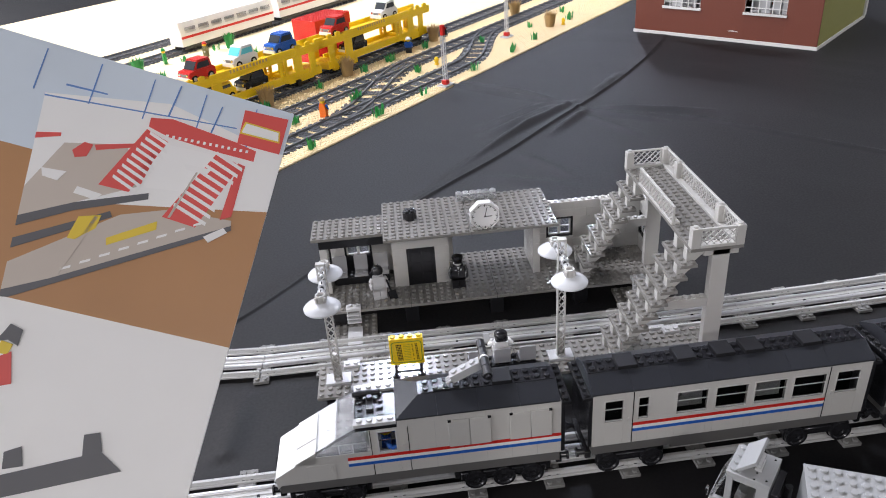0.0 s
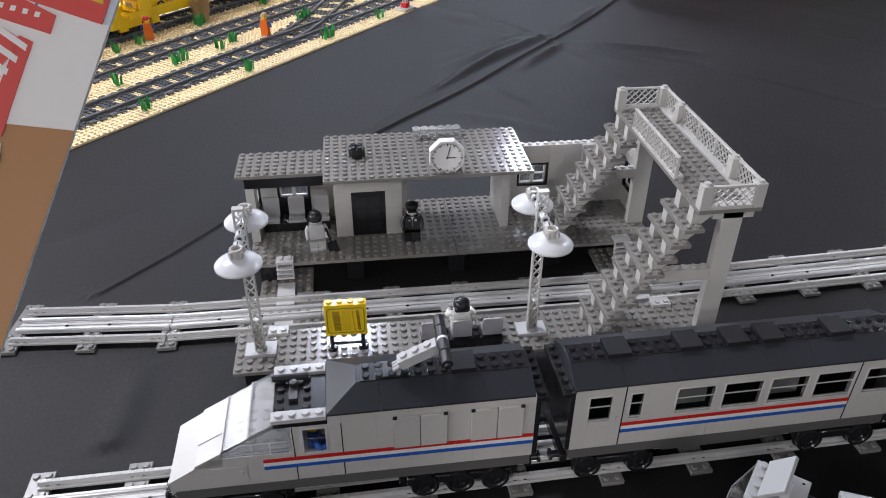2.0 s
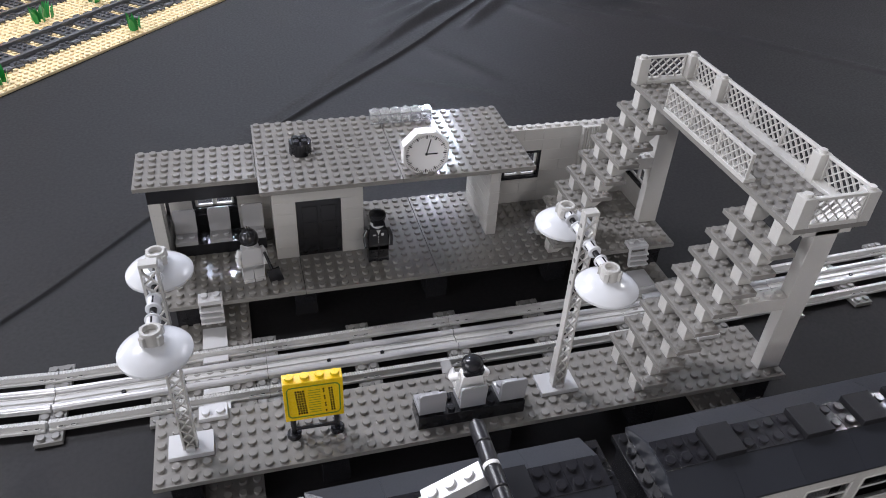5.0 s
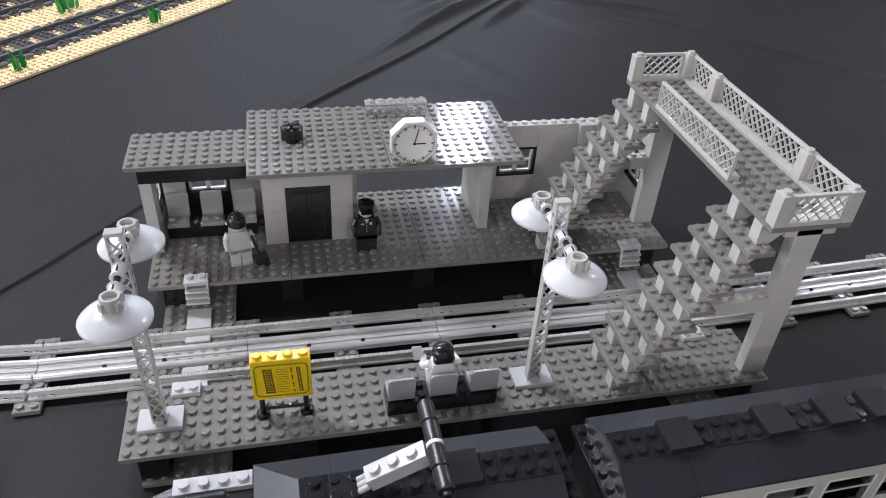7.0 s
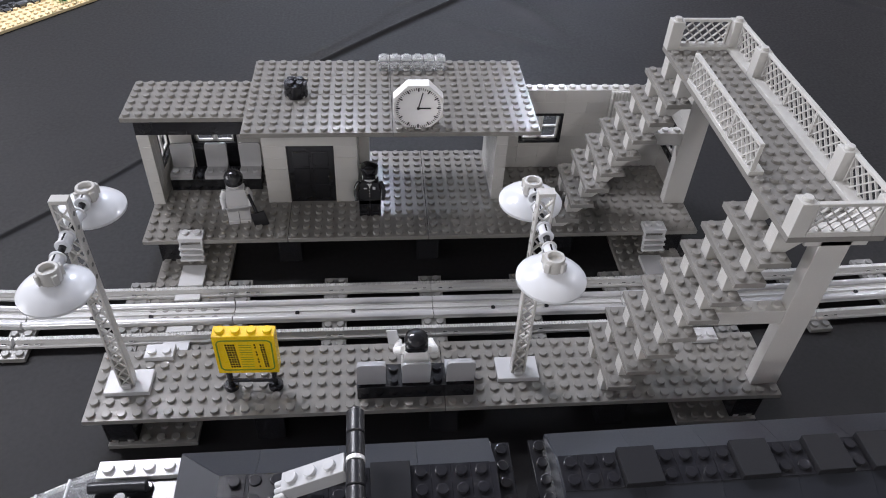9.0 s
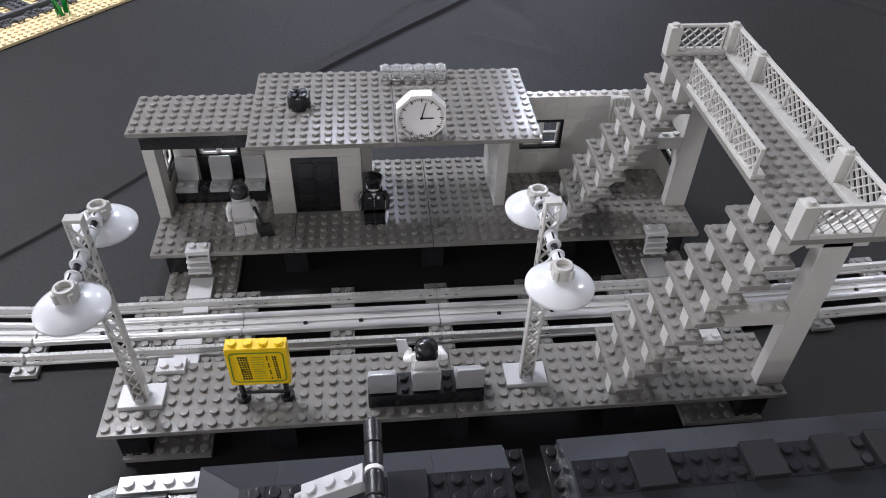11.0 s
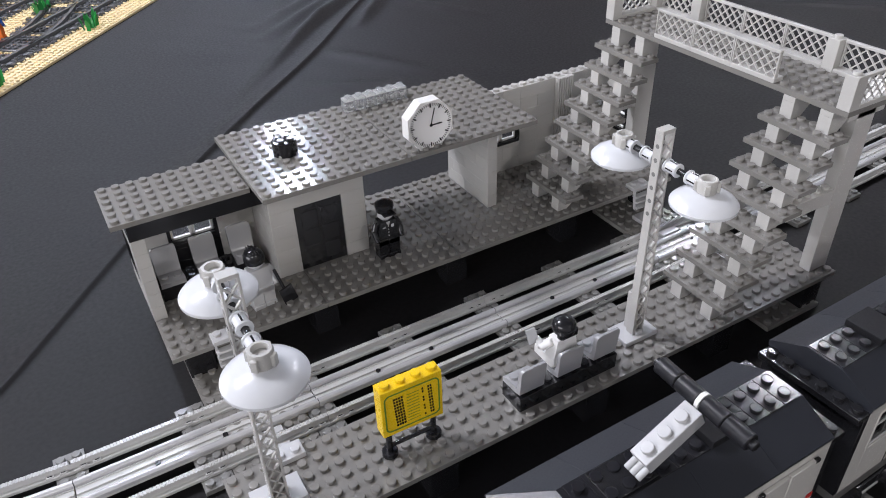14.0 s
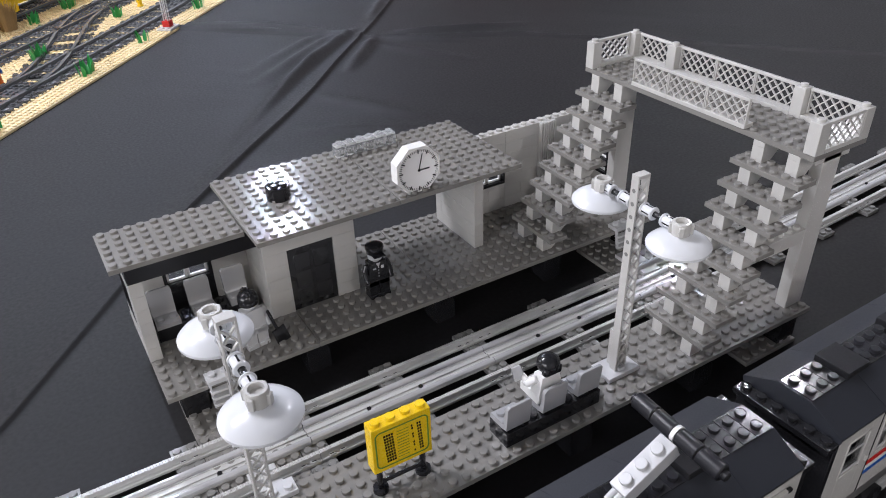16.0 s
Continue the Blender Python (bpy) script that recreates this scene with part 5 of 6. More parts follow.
sheet("grid_line", BLUEPRINT, 2, (13.98, 3.13), (3.09, 1.92), (3.07, 1.98), (13.97, 3.22))
sheet("roof_print", REDPRINT, 3, (13.73, 5.46), (12.45, 5.11), (12.42, 5.32), (13.7, 5.81))
sheet("roof_print", REDPRINT, 3, (10.53, 5.29), (8.45, 4.59), (8.27, 4.78), (10.35, 5.58))
sheet("lamp_print", REDPRINT, 4, (11.59, 5.94), (11.08, 5.29), (10.59, 5.31), (10.75, 6.09), (11.34, 6.32))
sheet("lamp_print", PAPER, 4, (12.86, 7.39), (11.51, 7.26), (11.84, 7.91), (12.67, 7.86))
sheet("lamp_print", PAPER, 4, (10.72, 7.94), (9.3, 8.04), (9.52, 8.45), (10.8, 8.38))
sheet("pillar_print", REDPRINT, 4, (7.36, 4.77), (7.04, 4.61), (7.43, 6.94), (7.88, 6.97))
sheet("pillar_print", REDPRINT, 4, (2.43, 4.07), (1.98, 4.14), (1.95, 7.39), (2.55, 7.77))
sheet("stair_print", REDPRINT, 4, (8.02, 3.53), (6.66, 3.96), (7.95, 7.51), (9.65, 7.53))
sheet("stair_print", REDPRINT, 4, (3.75, 3.76), (2.26, 4.2), (3.79, 8.58), (5.75, 8.45))
sheet("bridge_print", REDPRINT, 5, (8.0, 2.79), (6.74, 2.51), (2.87, 2.84), (1.6, 3.05), (1.58, 3.71), (3.67, 3.74), (6.72, 3.65), (7.97, 3.35))
sheet("logo_block", REDPRINT, 5, (2.9, 0.68), (0.24, 0.5), (0.22, 2.83), (2.81, 2.86))
sheet("logo_shape", PAPER, 7, (2.60, 1.50), (0.60, 1.52), (0.48, 2.06), (2.74, 2.12))
sheet("cart_print", YELLOWPRINT, 5, (8.35, 10.46), (5.93, 8.78), (5.84, 9.27), (8.23, 10.87))
sheet("sign_print", YELLOWPRINT, 5, (10.37, 11.0), (10.12, 9.63), (8.97, 9.24), (9.05, 10.06), (9.96, 10.98))
sheet("step_print", PAPER, 5, (3.19, 9.0), (2.22, 8.18), (1.92, 8.4), (2.83, 9.27))
sheet("hair_print", DARKPRINT, 3, (12.18, 17.47), (11.71, 16.36), (11.01, 16.55), (11.03, 17.46), (11.6, 17.24))
sheet("face_print", YELLOWPRINT, 2, (12.01, 18.06), (11.9, 17.34), (11.28, 17.43), (11.39, 18.03))
sheet("torso_print", REDPRINT, 2, (12.36, 18.63), (11.24, 17.83), (10.73, 19.52), (12.21, 20.15))
sheet("legs_print", BLUEPRINT, 2, (12.21, 20.15), (11.61, 19.91), (11.74, 21.03), (12.03, 21.8))
sheet("brick_print", DARKPRINT, 2, (11.69, 25.16), (5.19, 22.12), (3.84, 22.93), (11.56, 26.35))
sheet("brick_print", DARKPRINT, 2, (11.04, 31.37), (6.86, 28.85), (5.35, 30.21), (7.6, 31.1))
sheet("brick_print", DARKPRINT, 3, (9.98, 23.07), (9.22, 22.62), (8.86, 23.62), (9.8, 23.97))
sheet("brick_print", DARKPRINT, 3, (6.3, 21.4), (5.52, 21.11), (5.12, 22.11), (6.04, 22.65))
sheet("brick_print", DARKPRINT, 3, (7.64, 28.72), (6.75, 28.42), (6.33, 29.61), (7.38, 30.1))
for k in range(9):
    q = k / 9
    a, b, c, d = 7.8 + 1.4 * q, 3.6 + 3.5 * q, 6.4 + 1.3 * q, 4.1 + 3.6 * q
    sheet("tread_print", PAPER, 5, (a, b), (c, d), (c, d + 0.2), (a, b + 0.2))
    a, b, c, d = 3.8 + 1.7 * q, 3.7 + 4.2 * q, 2.1 + 1.3 * q, 4.3 + 4.3 * q
    sheet("tread_print", PAPER, 5, (a, b), (c, d), (c, d + 0.22), (a, b + 0.22))
for k in range(5):
    sheet("grid_line", BLUEPRINT, 2, (2.2 + 3.1 * k, 0.4), (2.26 + 3.1 * k, 0.4), (2.3 + 3.1 * k, 3.0), (2.22 + 3.1 * k, 3.0))
for k in range(14):
    sheet("stud_print", PAPER, 6, (2.2 + 0.36 * k, 3.15 + 0.03 * k), (2.05 + 0.36 * k, 3.12 + 0.03 * k), (2.05 + 0.36 * k, 3.3 + 0.03 * k), (2.2 + 0.36 * k, 3.33 + 0.03 * k))
sheet("logo_edge", YELLOWPRINT, 5.5, (2.70, 1.40), (0.52, 1.42), (0.38, 2.16), (2.84, 2.22))
sheet("mast_print", GREYPRINT, 5, (4.6, 5.2), (4.5, 5.2), (5.3, 8.4), (5.45, 8.4))
sheet("lamp_print", PAPER, 6, (5.4, 5.0), (3.8, 4.9), (4.0, 5.25), (5.2, 5.35))
sheet("mast_print", GREYPRINT, 5, (9.3, 9.4), (9.1, 9.4), (10.2, 13.2), (10.4, 13.2))
for k in range(8):
    sheet("stud_print", PAPER, 5, (3.9 + 0.9 * k, 8.4 + 0.62 * k), (3.4 + 0.9 * k, 8.1 + 0.62 * k), (3.4 + 0.9 * k, 8.25 + 0.62 * k), (3.9 + 0.9 * k, 8.55 + 0.62 * k))
figure((8.2, -12.6, 5.5), 90, BLUE, BLUE, YELLOW, RED, "helmet", sit=True, group="station figures", label="blue toy driver figure seated in the locomotive cab")


# ---- the sandy railway layout behind ----
TURN = 49.5


def lay(u, v, z=0.0):
    """A place on the layout: u along its front edge, v inwards."""
    c, s = math.cos(radians(TURN)), math.sin(radians(TURN))
    return (-33.3 + u * c - v * s, 54.8 + u * s + v * c, z)


def base_plate(u0, v0, du, dv, knobs):
    s = Shape().box(0.01, 0.01, 0.02, du - 0.01, dv - 0.01, 0.4, 0.02)
    if knobs:
        n = 8
        ring = [(0.3 * math.cos(2 * math.pi * i / n), 0.3 * math.sin(2 * math.pi * i / n)) for i in range(n)]
        for i in range(du):
            for j in range(dv):
                b = len(s.v)
                x, y = i + 0.5, j + 0.5
                s.v += [(x + a, y + c, 0.4) for a, c in ring] + [(x + a, y + c, 0.6) for a, c in ring]
                s.f += [[b + k, b + (k + 1) % n, b + n + (k + 1) % n, b + n + k] for k in range(n)] + [list(range(b + n, b + 2 * n))]
                s.m += [0] * (n + 1)
    return single("base_plate", s, TAN, "tan studded base plate of the layout", "base plate", lay(u0, v0), TURN, "base plates", "structure")


key = base_plate(-48, 1, 48, 48, True)
for i in range(0, 6):
    copy_thing(key, pose(*studs(lay(48 * i, 1)), 0, 0, TURN))
plain = base_plate(-48, 49, 96, 96, False)
for u0, v0 in ((48, 49), (144, 49), (48, 145), (144, 145), (240, 49), (-48, 145)):
    copy_thing(plain, pose(*studs(lay(u0, v0)), 0, 0, TURN))

BALLAST = material("ballast_plates", (0.115, 0.117, 0.124), 0.4, vary=0.2, grain=120)


def layout_track(points, name="layout_track", bed=True):
    """Dark track along a line of (u, v): a flat bed, sleepers and two rails."""
    t = thing(name, "dark grey toy railway track on a studded bed", "toy track", lay(0, 0), TURN, "layout tracks")
    normals = []
    for k, (a, c) in enumerate(points):
        p, q = points[max(k - 1, 0)], points[min(k + 1, len(points) - 1)]
        d = math.hypot(q[0] - p[0], q[1] - p[1])
        normals.append((-(q[1] - p[1]) / d, (q[0] - p[0]) / d))

    def sweep(q0, q1, z0, z1):
        s, n = Shape(), len(points)
        for (a, c), (e, f) in zip(points, normals):
            s.v += [(a + q0 * e, c + q0 * f, z0), (a + q1 * e, c + q1 * f, z0), (a + q1 * e, c + q1 * f, z1), (a + q0 * e, c + q0 * f, z1)]
        for k in range(n - 1):
            s.f += [[4 * k + i, 4 * k + (i + 1) % 4, 4 * k + 4 + (i + 1) % 4, 4 * k + 4 + i][::-1] for i in range(4)]
        s.f += [[0, 1, 2, 3], [4 * n - 1, 4 * n - 2, 4 * n - 3, 4 * n - 4]]
        s.m = [0] * len(s.f)
        return s
    if bed:
        for q0, q1 in ((-4, -1.8), (1.8, 4)):
            part("bed", sweep(q0, q1, 0.42, 0.72), BALLAST, t, "dark grey ballast")
    for q in (-2.5, 2.5):
        part("rail", sweep(q - 0.27, q + 0.27, 0.8, 1.35), TRACKRAIL, t)
        part("rail_foot", sweep(q - 0.5, q + 0.5, 0.78, 0.9), TRACK, t)
    for (a, c), (e, f) in zip(points, points[1:]):
        long, angle = math.hypot(e - a, f - c), math.atan2(f - c, e - a)
        for k in range(max(1, round(long / 4))):
            x = (k + 0.5) * long / max(1, round(long / 4))
            part("sleeper", made_once("layout_sleeper", tie, TRACK), None, t, "", (a + x * math.cos(angle), c + x * math.sin(angle), 0), (0, 0, math.degrees(angle)))


def tie():
    s = Shape().box(-1.3, -3.9, 0.5, 1.3, 3.9, 0.85, 0.05)
    for y in (-4.6, 3.95):
        s.box(-0.9, y, 0.42, 0.1, y + 0.65, 0.72, 0.03).box(1.1, y, 0.42, 2.1, y + 0.65, 0.9, 0.03)
    for x in (-0.5, 0.5):
        for y in (-3.5, -1.5, -0.5, 0.5, 1.5, 3.5):
            s.stud(x, y, 0.85, 8)
    return s


TRACKRAIL = material("layout_rail_plastic", (0.12, 0.123, 0.13), 0.2)


def bend(u0, v0, u1, v1, n=10):
    return [(u0 + (u1 - u0) * k / n, v0 + (v1 - v0) * (3 * (k / n) ** 2 - 2 * (k / n) ** 3)) for k in range(n + 1)]


layout_track([(-60, 10), (112, 10)] + bend(114, 10, 160, 26)[1:])
layout_track([(-60, 26), (240, 26)])
layout_track([(-60, 42), (240, 42)])
layout_track(bend(58, 10, 112, 26), bed=False)
layout_track([(-48, 108), (190, 118)]), layout_track([(-48, 126), (190, 134)])


def grass(u, v, n, seed, mat=GREEN, tall=2.7, spread=1.1, name="grass_tuft", label="green plastic grass tuft on the sand", category="grass"):
    rng = random.Random(seed)
    s = Shape()
    for k in range(n):
        a = rng.uniform(0, 2 * math.pi)
        r = spread * math.sqrt(rng.random())
        x, y = r * math.cos(a), r * math.sin(a)
        lean = rng.uniform(0.15, 0.55)
        h = tall * rng.uniform(0.65, 1.0)
        w = 0.33 if mat is GREEN else 0.14
        tipx, tipy = x + lean * h * math.cos(a) * 0.6, y + lean * h * math.sin(a) * 0.6
        mx, my = (x + tipx) / 2 * 0.9, (y + tipy) / 2 * 0.9
        p, q = -math.sin(a) * w, math.cos(a) * w
        s.add([(x - p, y - q, 0), (x + p, y + q, 0), (x + 0.12, y, 0), (mx - p, my - q, h * 0.6), (mx + p, my + q, h * 0.6), (mx + 0.12, my, h * 0.6), (tipx, tipy, h)],
              [[0, 1, 4, 3], [1, 2, 5, 4], [2, 0, 3, 5], [3, 4, 6], [4, 5, 6], [5, 3, 6], [0, 1, 2]], True)
    return single(name, s, mat, label, category, lay(u, v, 0.55), rng.uniform(0, 90), name + "s")


tufts = ((0.5, 3), (20.5, 3.2), (44.5, 3), (68, 3.2), (87, 3), (112, 3.4), (134, 4), (25.5, 17.6), (2.5, 18.5), (39, 17.4), (50.5, 17.4), (55, 18.6), (75, 17), (104, 18), (4, 33.5), (10, 33.6),
         (37, 33.6), (43, 33.8), (59, 33.8), (80, 34), (98, 33.2), (110, 33.5), (128, 33), (-8, 18), (-14, 33.4), (150, 5), (165, 15), (180, 8), (140, 19), (190, 16), (-20, 3))
for k, (u, v) in enumerate(tufts):
    grass(u, v, 9, 100 + k)
    if k % 3 == 0:
        grass(u + 2.2, v + 0.6, 7, 300 + k)
for k, (u, v) in enumerate(((62, 36), (10, 17.5), (26, 33.6), (93, 35.5), (137, 36), (168, 9), (180, 30))):
    grass(u, v, 220, 500 + k, STRAW, 5.8, 1.5, "straw_bush", "dry brown straw bush standing on the sand", "bush")
for k, (u, v) in enumerate(((66, 98), (52, 88), (20, 100), (5, 82), (88, 70), (-12, 95))):
    grass(u, v, 110, 700 + k, GREEN, 6.5, 1.3, "toy_pine", "small green plastic pine on the sand", "tree")
for k, (u, v) in enumerate(((55, 96), (45, 75), (30, 88), (12, 66), (75, 84), (100, 92), (118, 88), (140, 84), (155, 96))):
    grass(u, v, 10, 800 + k, GREEN, 1.6, 1.6)

scatter = random.Random(77)
for k in range(26):
    u, v = scatter.uniform(-35, 125), scatter.uniform(52, 104)
    if 96 < u < 120 and v < 68:
        continue
    grass(u, v, 9, 900 + k, GREEN, 1.8 if k % 2 else 2.6, 1.4)
for k, (u, v) in enumerate(((34, 100), (14, 92), (-4, 104), (42, 62), (70, 64), (-20, 76), (60, 78), (104, 100))):
    grass(u, v, 110, 1000 + k, GREEN, 5.5, 1.2, "toy_pine", "small green plastic pine on the sand", "tree")

workers = ((62, 15.6, ORANGE, ORANGE, YELLOW, STRAW, 150), (46, 34.5, ORANGE, ORANGE, YELLOW, RED, 200), (16.5, 17.6, OLIVE, OLIVE, YELLOW, RED, 100), (17.5, 33.6, ORANGE, ORANGE, YELLOW, WHITE, 220),
           (121, 34.2, BLACK, BLUE, YELLOW, WHITE, 170), (66, 126, BLUE, ORANGE, YELLOW, RED, 90), (80, 104, GREEN, GREEN, YELLOW, GREEN, 120),
           (92, 98, OLIVE, OLIVE, YELLOW, RED, 60), (100, 118, ORANGE, ORANGE, YELLOW, RED, 60), (48, 112, GREEN, GREEN, YELLOW, GREEN, 60))
for u, v, legs, torso, head, hat, turn in workers:
    x, y, _ = lay(u, v)
    figure((x, y, 0.6), turn, legs, torso, head, hat, "helmet", group="layout figures", label="small toy worker figure beside the layout tracks", arms=BLUE if torso is ORANGE and v > 15 else None)


def hydrant(u, v):
    t = thing("toy_hydrant", "small yellow toy hydrant beside the layout tracks", "hydrant", lay(u, v, 0.6), TURN, "hydrants")
    part("barrel", Shape().lathe([(0.75, 0), (0.75, 0.25), (0.5, 0.3), (0.5, 1.5), (0.62, 1.55), (0.62, 1.75), (0.45, 2.1), (0.15, 2.3), (0, 2.3)], 18), YELLOW, t)
    for way in (-1, 1):
        part("outlet", Shape().rod((0.4 * way, 0, 1.25), (0.95 * way, 0, 1.25), 0.26, 12), YELLOW, t)


hydrant(113, 17.6), hydrant(172, 6)


def signal(u, v, head=True):
    t = thing("toy_signal", "grey lattice toy signal mast with red top and foot", "signal", lay(u, v, 0.55), TURN, "signals")
    part("plate", Shape().box(-2, -1.5, 0, 2, 1.5, 0.4).grid(-2, -1, 4, 2, 0.4), PALE, t)
    part("foot", Shape().box(-0.8, -0.8, 0.4, 0.8, 0.8, 1.6, 0.1), RED, t, "red foot")
    mast = Shape()
    for a in (-0.5, 0.3):
        for b in (-0.5, 0.3):
            mast.box(a, b, 1.6, a + 0.2, b + 0.2, 13.5, 0.02)
    mast = part("mast", mast, PALE, t)
    for k in range(12):
        s = Shape().box(-0.45, -0.48, 2.0 + 0.95 * k, 0.45, -0.38, 2.25 + 0.95 * k, 0.02).box(-0.45, 0.38, 2.5 + 0.95 * k, 0.45, 0.48, 2.75 + 0.95 * k, 0.02)
        part("lattice_bar", s, PALE, mast)
    part("top", Shape().box(-0.5, -0.5, 13.5, 0.5, 0.5, 16.2, 0.1), RED, t, "red top")
    if head:
        h = part("signal_head", Shape().box(0.5, -0.45, 12.9, 1.5, 0.45, 15.6, 0.1), BLACK, t, "black signal head")
        for z in (13.4, 15.2):
            part("lens", Shape().lathe([(0.4, 0), (0.4, 0.3), (0.3, 0.3), (0, 0.2)], 14, (1.0, -0.45, z), (0, -1, 0)), CHROME, h)


signal(96.3, 2.6), signal(150, 15.5)


def wagon(u, long):
    """A yellow two-deck car carrier."""
    t = thing("car_carrier_wagon", "yellow two-deck toy car carrier wagon", "toy wagon", lay(u, 42), TURN, "wagons")
    part("lower_deck", Shape().box(0, -3.4, 3.6, long, 3.4, 4.4).box(3, -3.2, 2.6, 8, 3.2, 3.6).box(long - 8, -3.2, 2.6, long - 3, 3.2, 3.6), YELLOW, t)
    for x in (0, 2.2, 10.5, long - 12.5, long - 4.2, long - 2):
        part("deck_block", Shape().box(x, -3.5, 2.2 if x in (2.2, 10.5) else 3.0, x + 2, 3.5, 5.2, 0.05).stud(x + 0.5, -3.0, 5.2).stud(x + 1.5, -3.0, 5.2), YELLOW, t)
    for x0, x1 in ((-3, 8), (long - 9, long + 2)):
        tub = Shape().box(x0, -3.4, 9.6, x1, 3.4, 10.1)
        tub.box(x0, -3.5, 10.1, x1, -2.9, 11.8).box(x0, 2.9, 10.1, x1, 3.5, 11.8)
        part("deck_end", tub, YELLOW, t)
        for k in range(3):
            part("crenel", Shape().box(x0 + 0.4 + 3.6 * k, -3.5, 11.8, x0 + 2.2 + 3.6 * k, -2.9, 12.6).stud(x0 + 1.3 + 3.6 * k, -3.2, 12.6), YELLOW, t)
    part("upper_deck", Shape().box(8, -3.4, 10.4, long - 9, 3.4, 11.0), YELLOW, t)
    for y in (-3.5, 2.9):
        part("side_rail", Shape().box(8, y, 11.0, long - 9, y + 0.6, 12.2, 0.05), YELLOW, t)
        part("side_rail", Shape().box(8, y, 9.7, long - 9, y + 0.6, 10.4, 0.05), YELLOW, t)
        part("side_rail", Shape().box(5, y, 4.4, long - 5, y + 0.6, 5.7, 0.05), YELLOW, t)
        for x, w in ((1.0, 2.2), (8.0, 3.0), (long * 0.66, 1.0), (long * 0.66 + 2.0, 1.0), (long - 10.0, 3.0), (long - 4.0, 2.2)):
            part("post", Shape().box(x, y + 0.02, 4.4, x + w, y + 0.58, 9.7, 0.05), YELLOW, t)
        for k in range(5):
            part("lattice_bar", Shape().box(long * 0.66 + 1.0, y + 0.1, 5.9 + 0.8 * k, long * 0.66 + 2.0, y + 0.5, 6.2 + 0.8 * k, 0.03), YELLOW, t)
    for k in range(12):
        part("tooth", Shape().box(14 + 1.1 * k, -3.62, 11.2, 14.5 + 1.1 * k, -3.48, 12.0, 0.02), STRAW, t)
    for x in (5, long - 7):
        b = part("bogie", Shape().box(x - 3, -2.6, 1.6, x + 5, 2.6, 2.8), BLACK, t, "black bogie")
        for k in (-1.6, 3.2):
            for y, face in ((-2.9, -1), (2.9, 1)):
                part("wheel", Shape().lathe([(0, 0.2), (0.9, 0.2), (1.0, 0.1), (1.0, -0.3), (0, -0.3)], 16, (x + k, y, 2.3), (0, face, 0)), BLACK, b)


CARGLASS = material("smoky_car_glass", (0.05, 0.055, 0.06), 0.08)


def toy_car(u, z, mat, glass=CARGLASS, kind="van", v=42.0):
    label = {RED: "red", WHITE: "white", BLUE: "blue", YELLOW: "yellow", BLACK: "black"}[mat] + " toy car standing on the car carrier wagon"
    t = thing("toy_car", label, "toy car", lay(u, v, z), TURN + 180, "toy cars")
    body = Shape().prism([(-4, 0.7), (4, 0.7), (4, 2.2), (3.6, 2.8), (1.9, 3.0), (-3.4, 3.0), (-4, 2.6)], 1, -2.2, 2.2)
    part("body", body, mat, t)
    top = 4.9 if kind == "van" else 4.3
    part("cabin", Shape().prism([(-3.2, 3.0), (2.0, 3.0), (0.9, top), (-2.8, top)], 1, -2.1, 2.1), mat, t)
    part("windscreen", Shape().prism([(2.1, 3.05), (2.25, 3.05), (1.05, top - 0.1), (0.9, top - 0.1)], 1, -1.9, 1.9), glass, t)
    for y in (-2.13, 2.1):
        part("side_window", Shape().prism([(-2.6, 3.2), (1.4, 3.2), (0.7, top - 0.3), (-2.4, top - 0.3)], 1, y, y + 0.04), glass, t)
    part("bumper", Shape().box(3.9, -2.2, 0.6, 4.4, 2.2, 1.5), WHITE if mat is not YELLOW else YELLOW, t)
    part("roof_plate", Shape().box(-2.7, -2.0, top, 0.8, 2.0, top + 0.3), WHITE if mat is BLACK else mat, t)
    part("grille", Shape().box(3.98, -1.0, 1.6, 4.08, 1.0, 2.3, 0.02), DARK, t, "dark grille")
    for y in (-2.28, 2.2):
        for x in (-2.4, 2.5):
            part("mudguard", Shape().prism([(x - 1.4, 1.0), (x - 1.1, 2.1), (x + 1.1, 2.1), (x + 1.4, 1.0), (x + 1.1, 1.0), (x + 0.8, 1.7), (x - 0.8, 1.7), (x - 1.1, 1.0)], 1, y, y + 0.08), mat, t)
    for y in (-1.5, 1.5):
        part("headlamp", Shape().lathe([(0.35, 0), (0.35, 0.15), (0, 0.2)], 12, (4.0, y, 2.1), (1, 0, 0)), CHROME, t)
    for x in (-2.4, 2.5):
        for y, face in ((-2.1, -1), (2.1, 1)):
            w = part("wheel", Shape().lathe([(0, 0.2), (0.5, 0.25), (0.9, 0.25), (0.95, 0.15), (0.95, -0.4), (0, -0.4)], 18, (x, y, 0.95), (0, face, 0)), BLACK, t, "black tyre")
            part("rim", Shape().lathe([(0.5, 0), (0.48, 0.06), (0, 0.03)], 14, (x, y + 0.25 * face, 0.95), (0, face, 0)), PALE, w, "pale rim")


wagon(40, 46), wagon(89, 48)
toy_car(47, 11.2, RED), toy_car(61, 11.2, WHITE, TEAL), toy_car(75, 11.2, BLUE), toy_car(97, 11.2, RED)
toy_car(52, 4.4, YELLOW, kind="low"), toy_car(63, 4.4, BLACK), toy_car(104, 4.4, BLACK), toy_car(120, 11.2, WHITE)


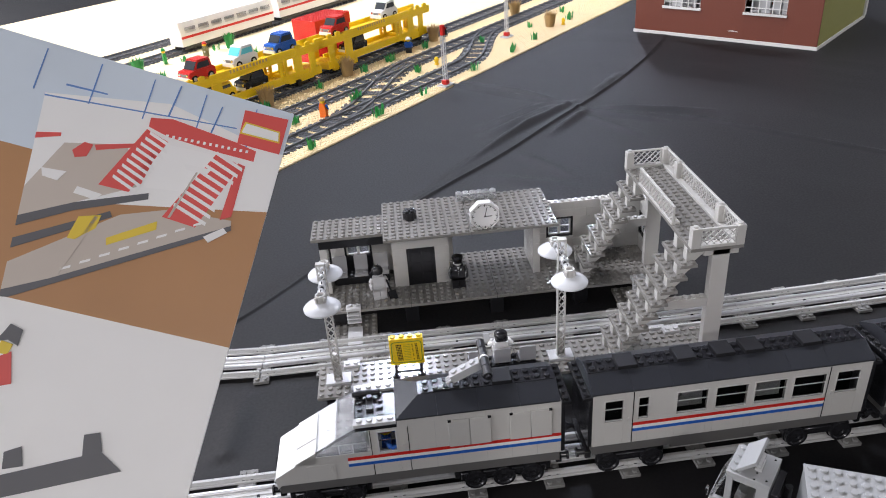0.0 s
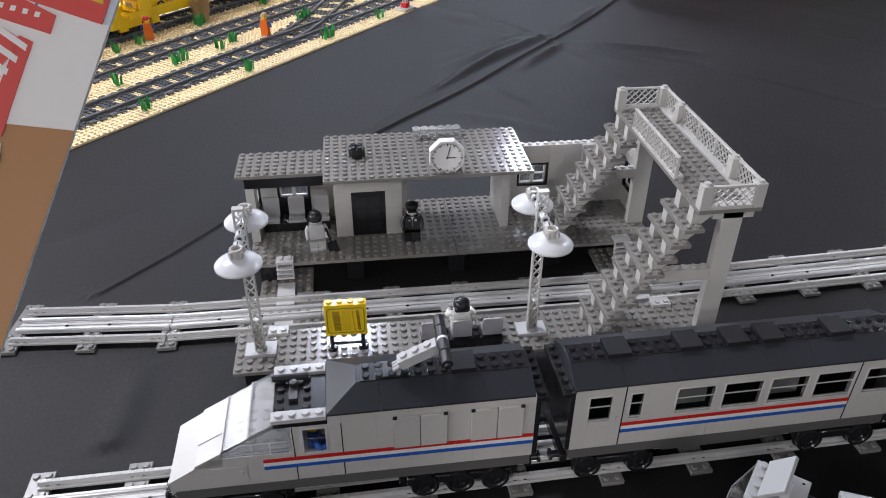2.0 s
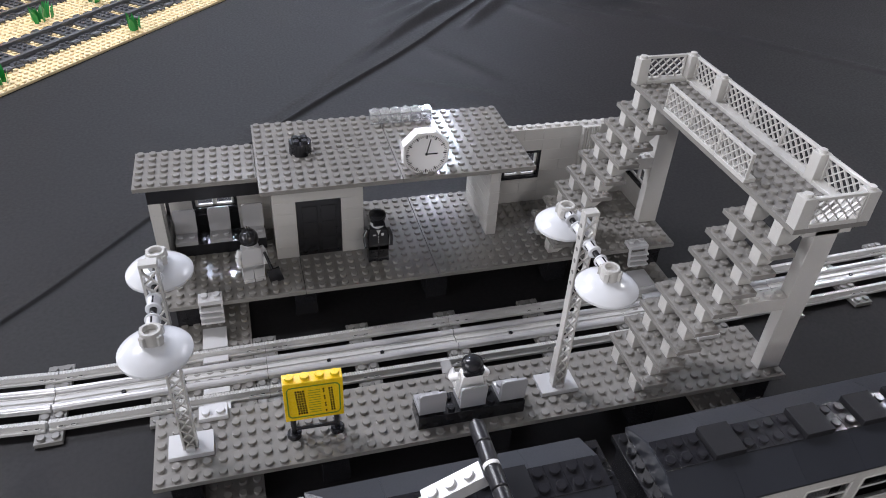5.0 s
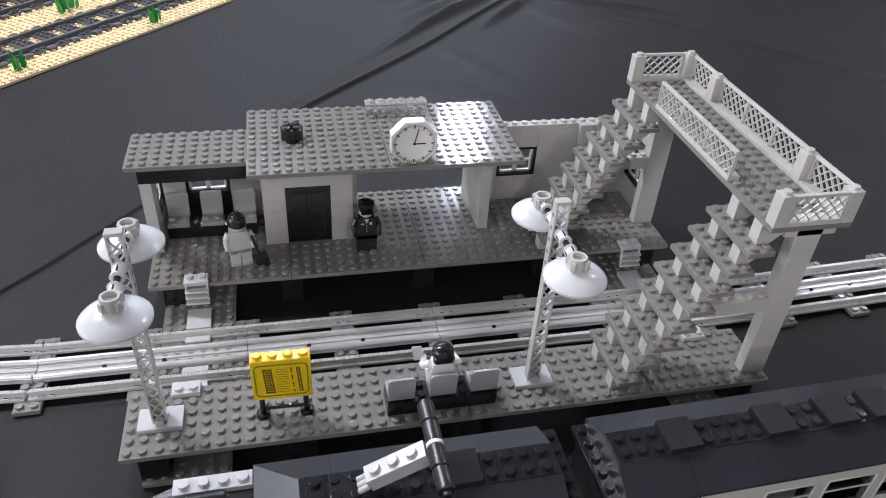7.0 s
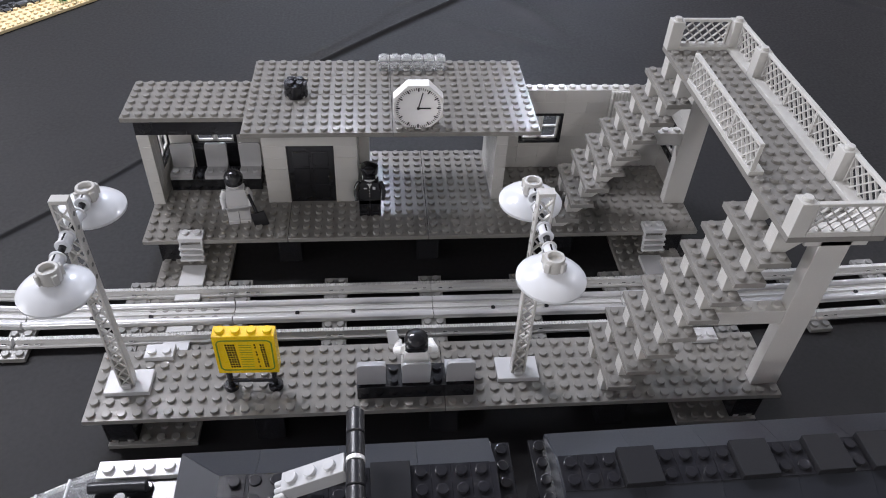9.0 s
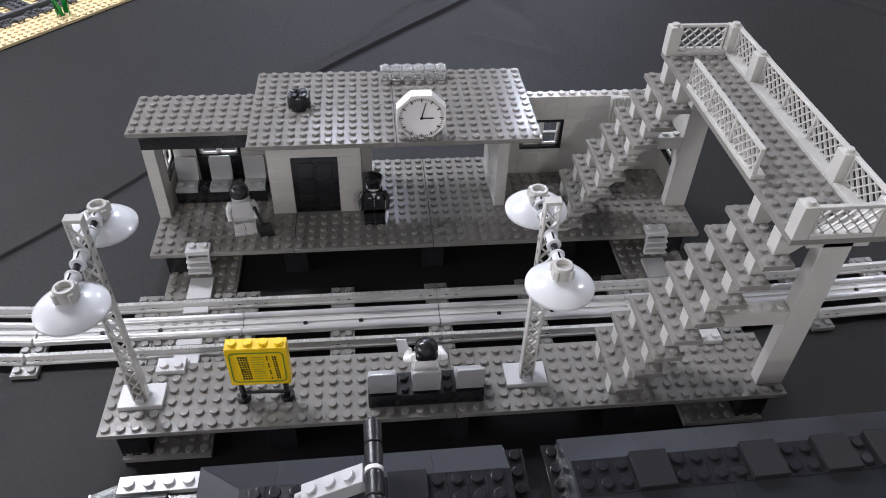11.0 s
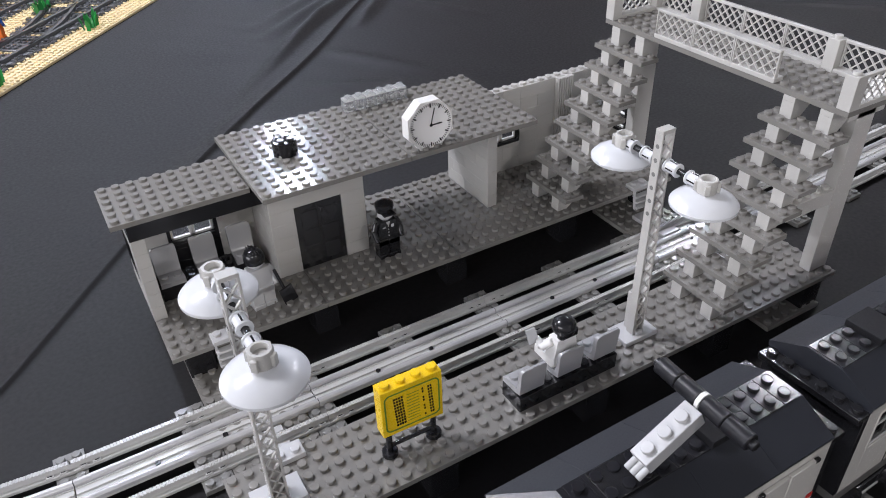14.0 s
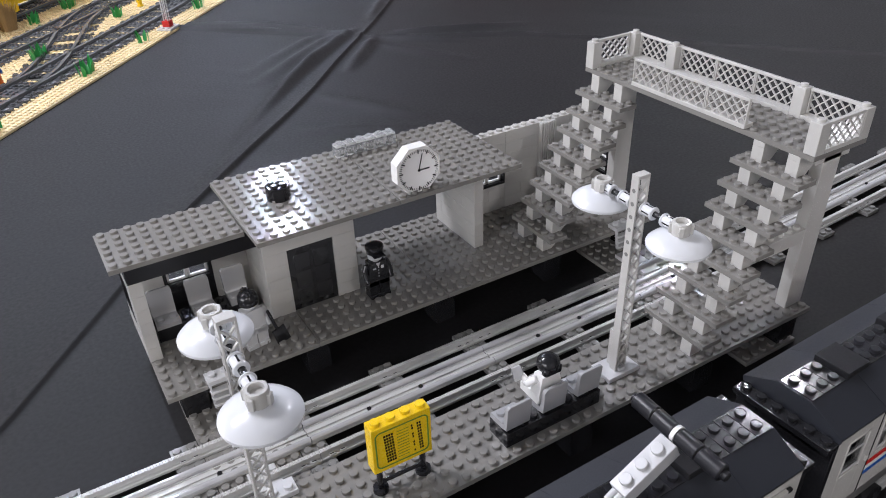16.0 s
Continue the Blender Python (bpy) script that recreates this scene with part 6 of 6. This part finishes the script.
def grey_engine(u0, u1):
    t = thing("toy_engine", "long light grey toy diesel engine with dark grey sides", "toy engine", lay(0, 42), TURN)
    m = u1
    body = Shape().prism([(u0, 3.2), (m - 1, 3.2), (m, 4.4), (m - 0.6, 7.2), (m - 3.0, 11.0), (u0, 11.0)], 1, -3.5, 3.5)
    part("body", body, PALE, t, "light grey body")
    for y in (-3.56, 3.5):
        part("side_panel", Shape().prism([(u0, 3.6), (m - 10.5, 3.6), (m - 12, 8.2), (u0, 8.2)], 1, y, y + 0.06), ENGINEGREY, t, "dark grey side panel")
    for k in range(2):
        part("grille", Shape().box(m - 9.4 + 2.2 * k, -3.58, 5.4, m - 8.2 + 2.2 * k, -3.5, 10.2), CARDWHITE, t)
    part("cab_window", Shape().box(m - 4.6, -3.57, 8.6, m - 3.2, -3.5, 10.2), PANE, t)
    for k in range(6):
        part("roof_vent", Shape().box(u0 + 4 + 8 * k, -2, 11, u0 + 7 + 8 * k, 2, 11.5), ENGINEGREY, t)
    for x in (m - 12, m - 38):
        b = part("bogie", Shape().box(x - 5, -2.8, 1.4, x + 5, 2.8, 3.2), BLACK, t, "black bogie")
        for k in (-3.4, 0, 3.4):
            part("wheel", Shape().lathe([(0, 0.2), (1.0, 0.2), (1.1, 0.1), (1.1, -0.3), (0, -0.3)], 16, (x + k, -2.9, 2.4), (0, -1, 0)), BLACK, b)
    for k in range(3):
        part("red_box", Shape().box(m - 20 - 11 * k, -3.2, 1.8, m - 18.6 - 11 * k, -2.9, 2.9), RED, t, "red box")


ENGINEGREY = material("engine_grey_plastic", (0.20, 0.21, 0.225), 0.35)
grey_engine(-26, 35.5)


def white_train(u, v, long):
    t = thing("toy_train", "white toy train with a red stripe and dark windows", "toy train", lay(u, v), TURN + 2, "far trains")
    part("body", Shape().prism([(-3.2, 2.6), (3.2, 2.6), (3.4, 7), (2.4, 10.6), (-2.4, 10.6), (-3.4, 7)], 0, 0, long), WHITE, t)
    part("stripe", Shape().box(0, -3.48, 5.2, long, -3.3, 6.0, 0.02), RED, t, "red stripe")
    for k in range(int(long // 6)):
        part("window", Shape().box(2 + 6 * k, -3.42, 6.9, 6.4 + 6 * k, -3.2, 8.8, 0.02), PANE, t)
    part("underframe", Shape().box(1, -2.8, 1.3, long - 1, 2.8, 2.6), BLACK, t)


white_train(92, 113, 44), white_train(140, 115.5, 50), white_train(6, 170, 40)
tower = thing("red_container", "red toy container block behind the wagons", "container", lay(100, 58, 0.4), TURN)
part("box", Shape().box(0, -5, 0, 16, 5, 13, 0.1).grid(0, -5, 16, 10, 13), RED, tower)
van = thing("yellow_container", "yellow toy container block on the sand", "container", lay(40, 166, 0.4), TURN)
part("box", Shape().box(0, -4, 0, 16, 4, 9, 0.1), YELLOW, van)
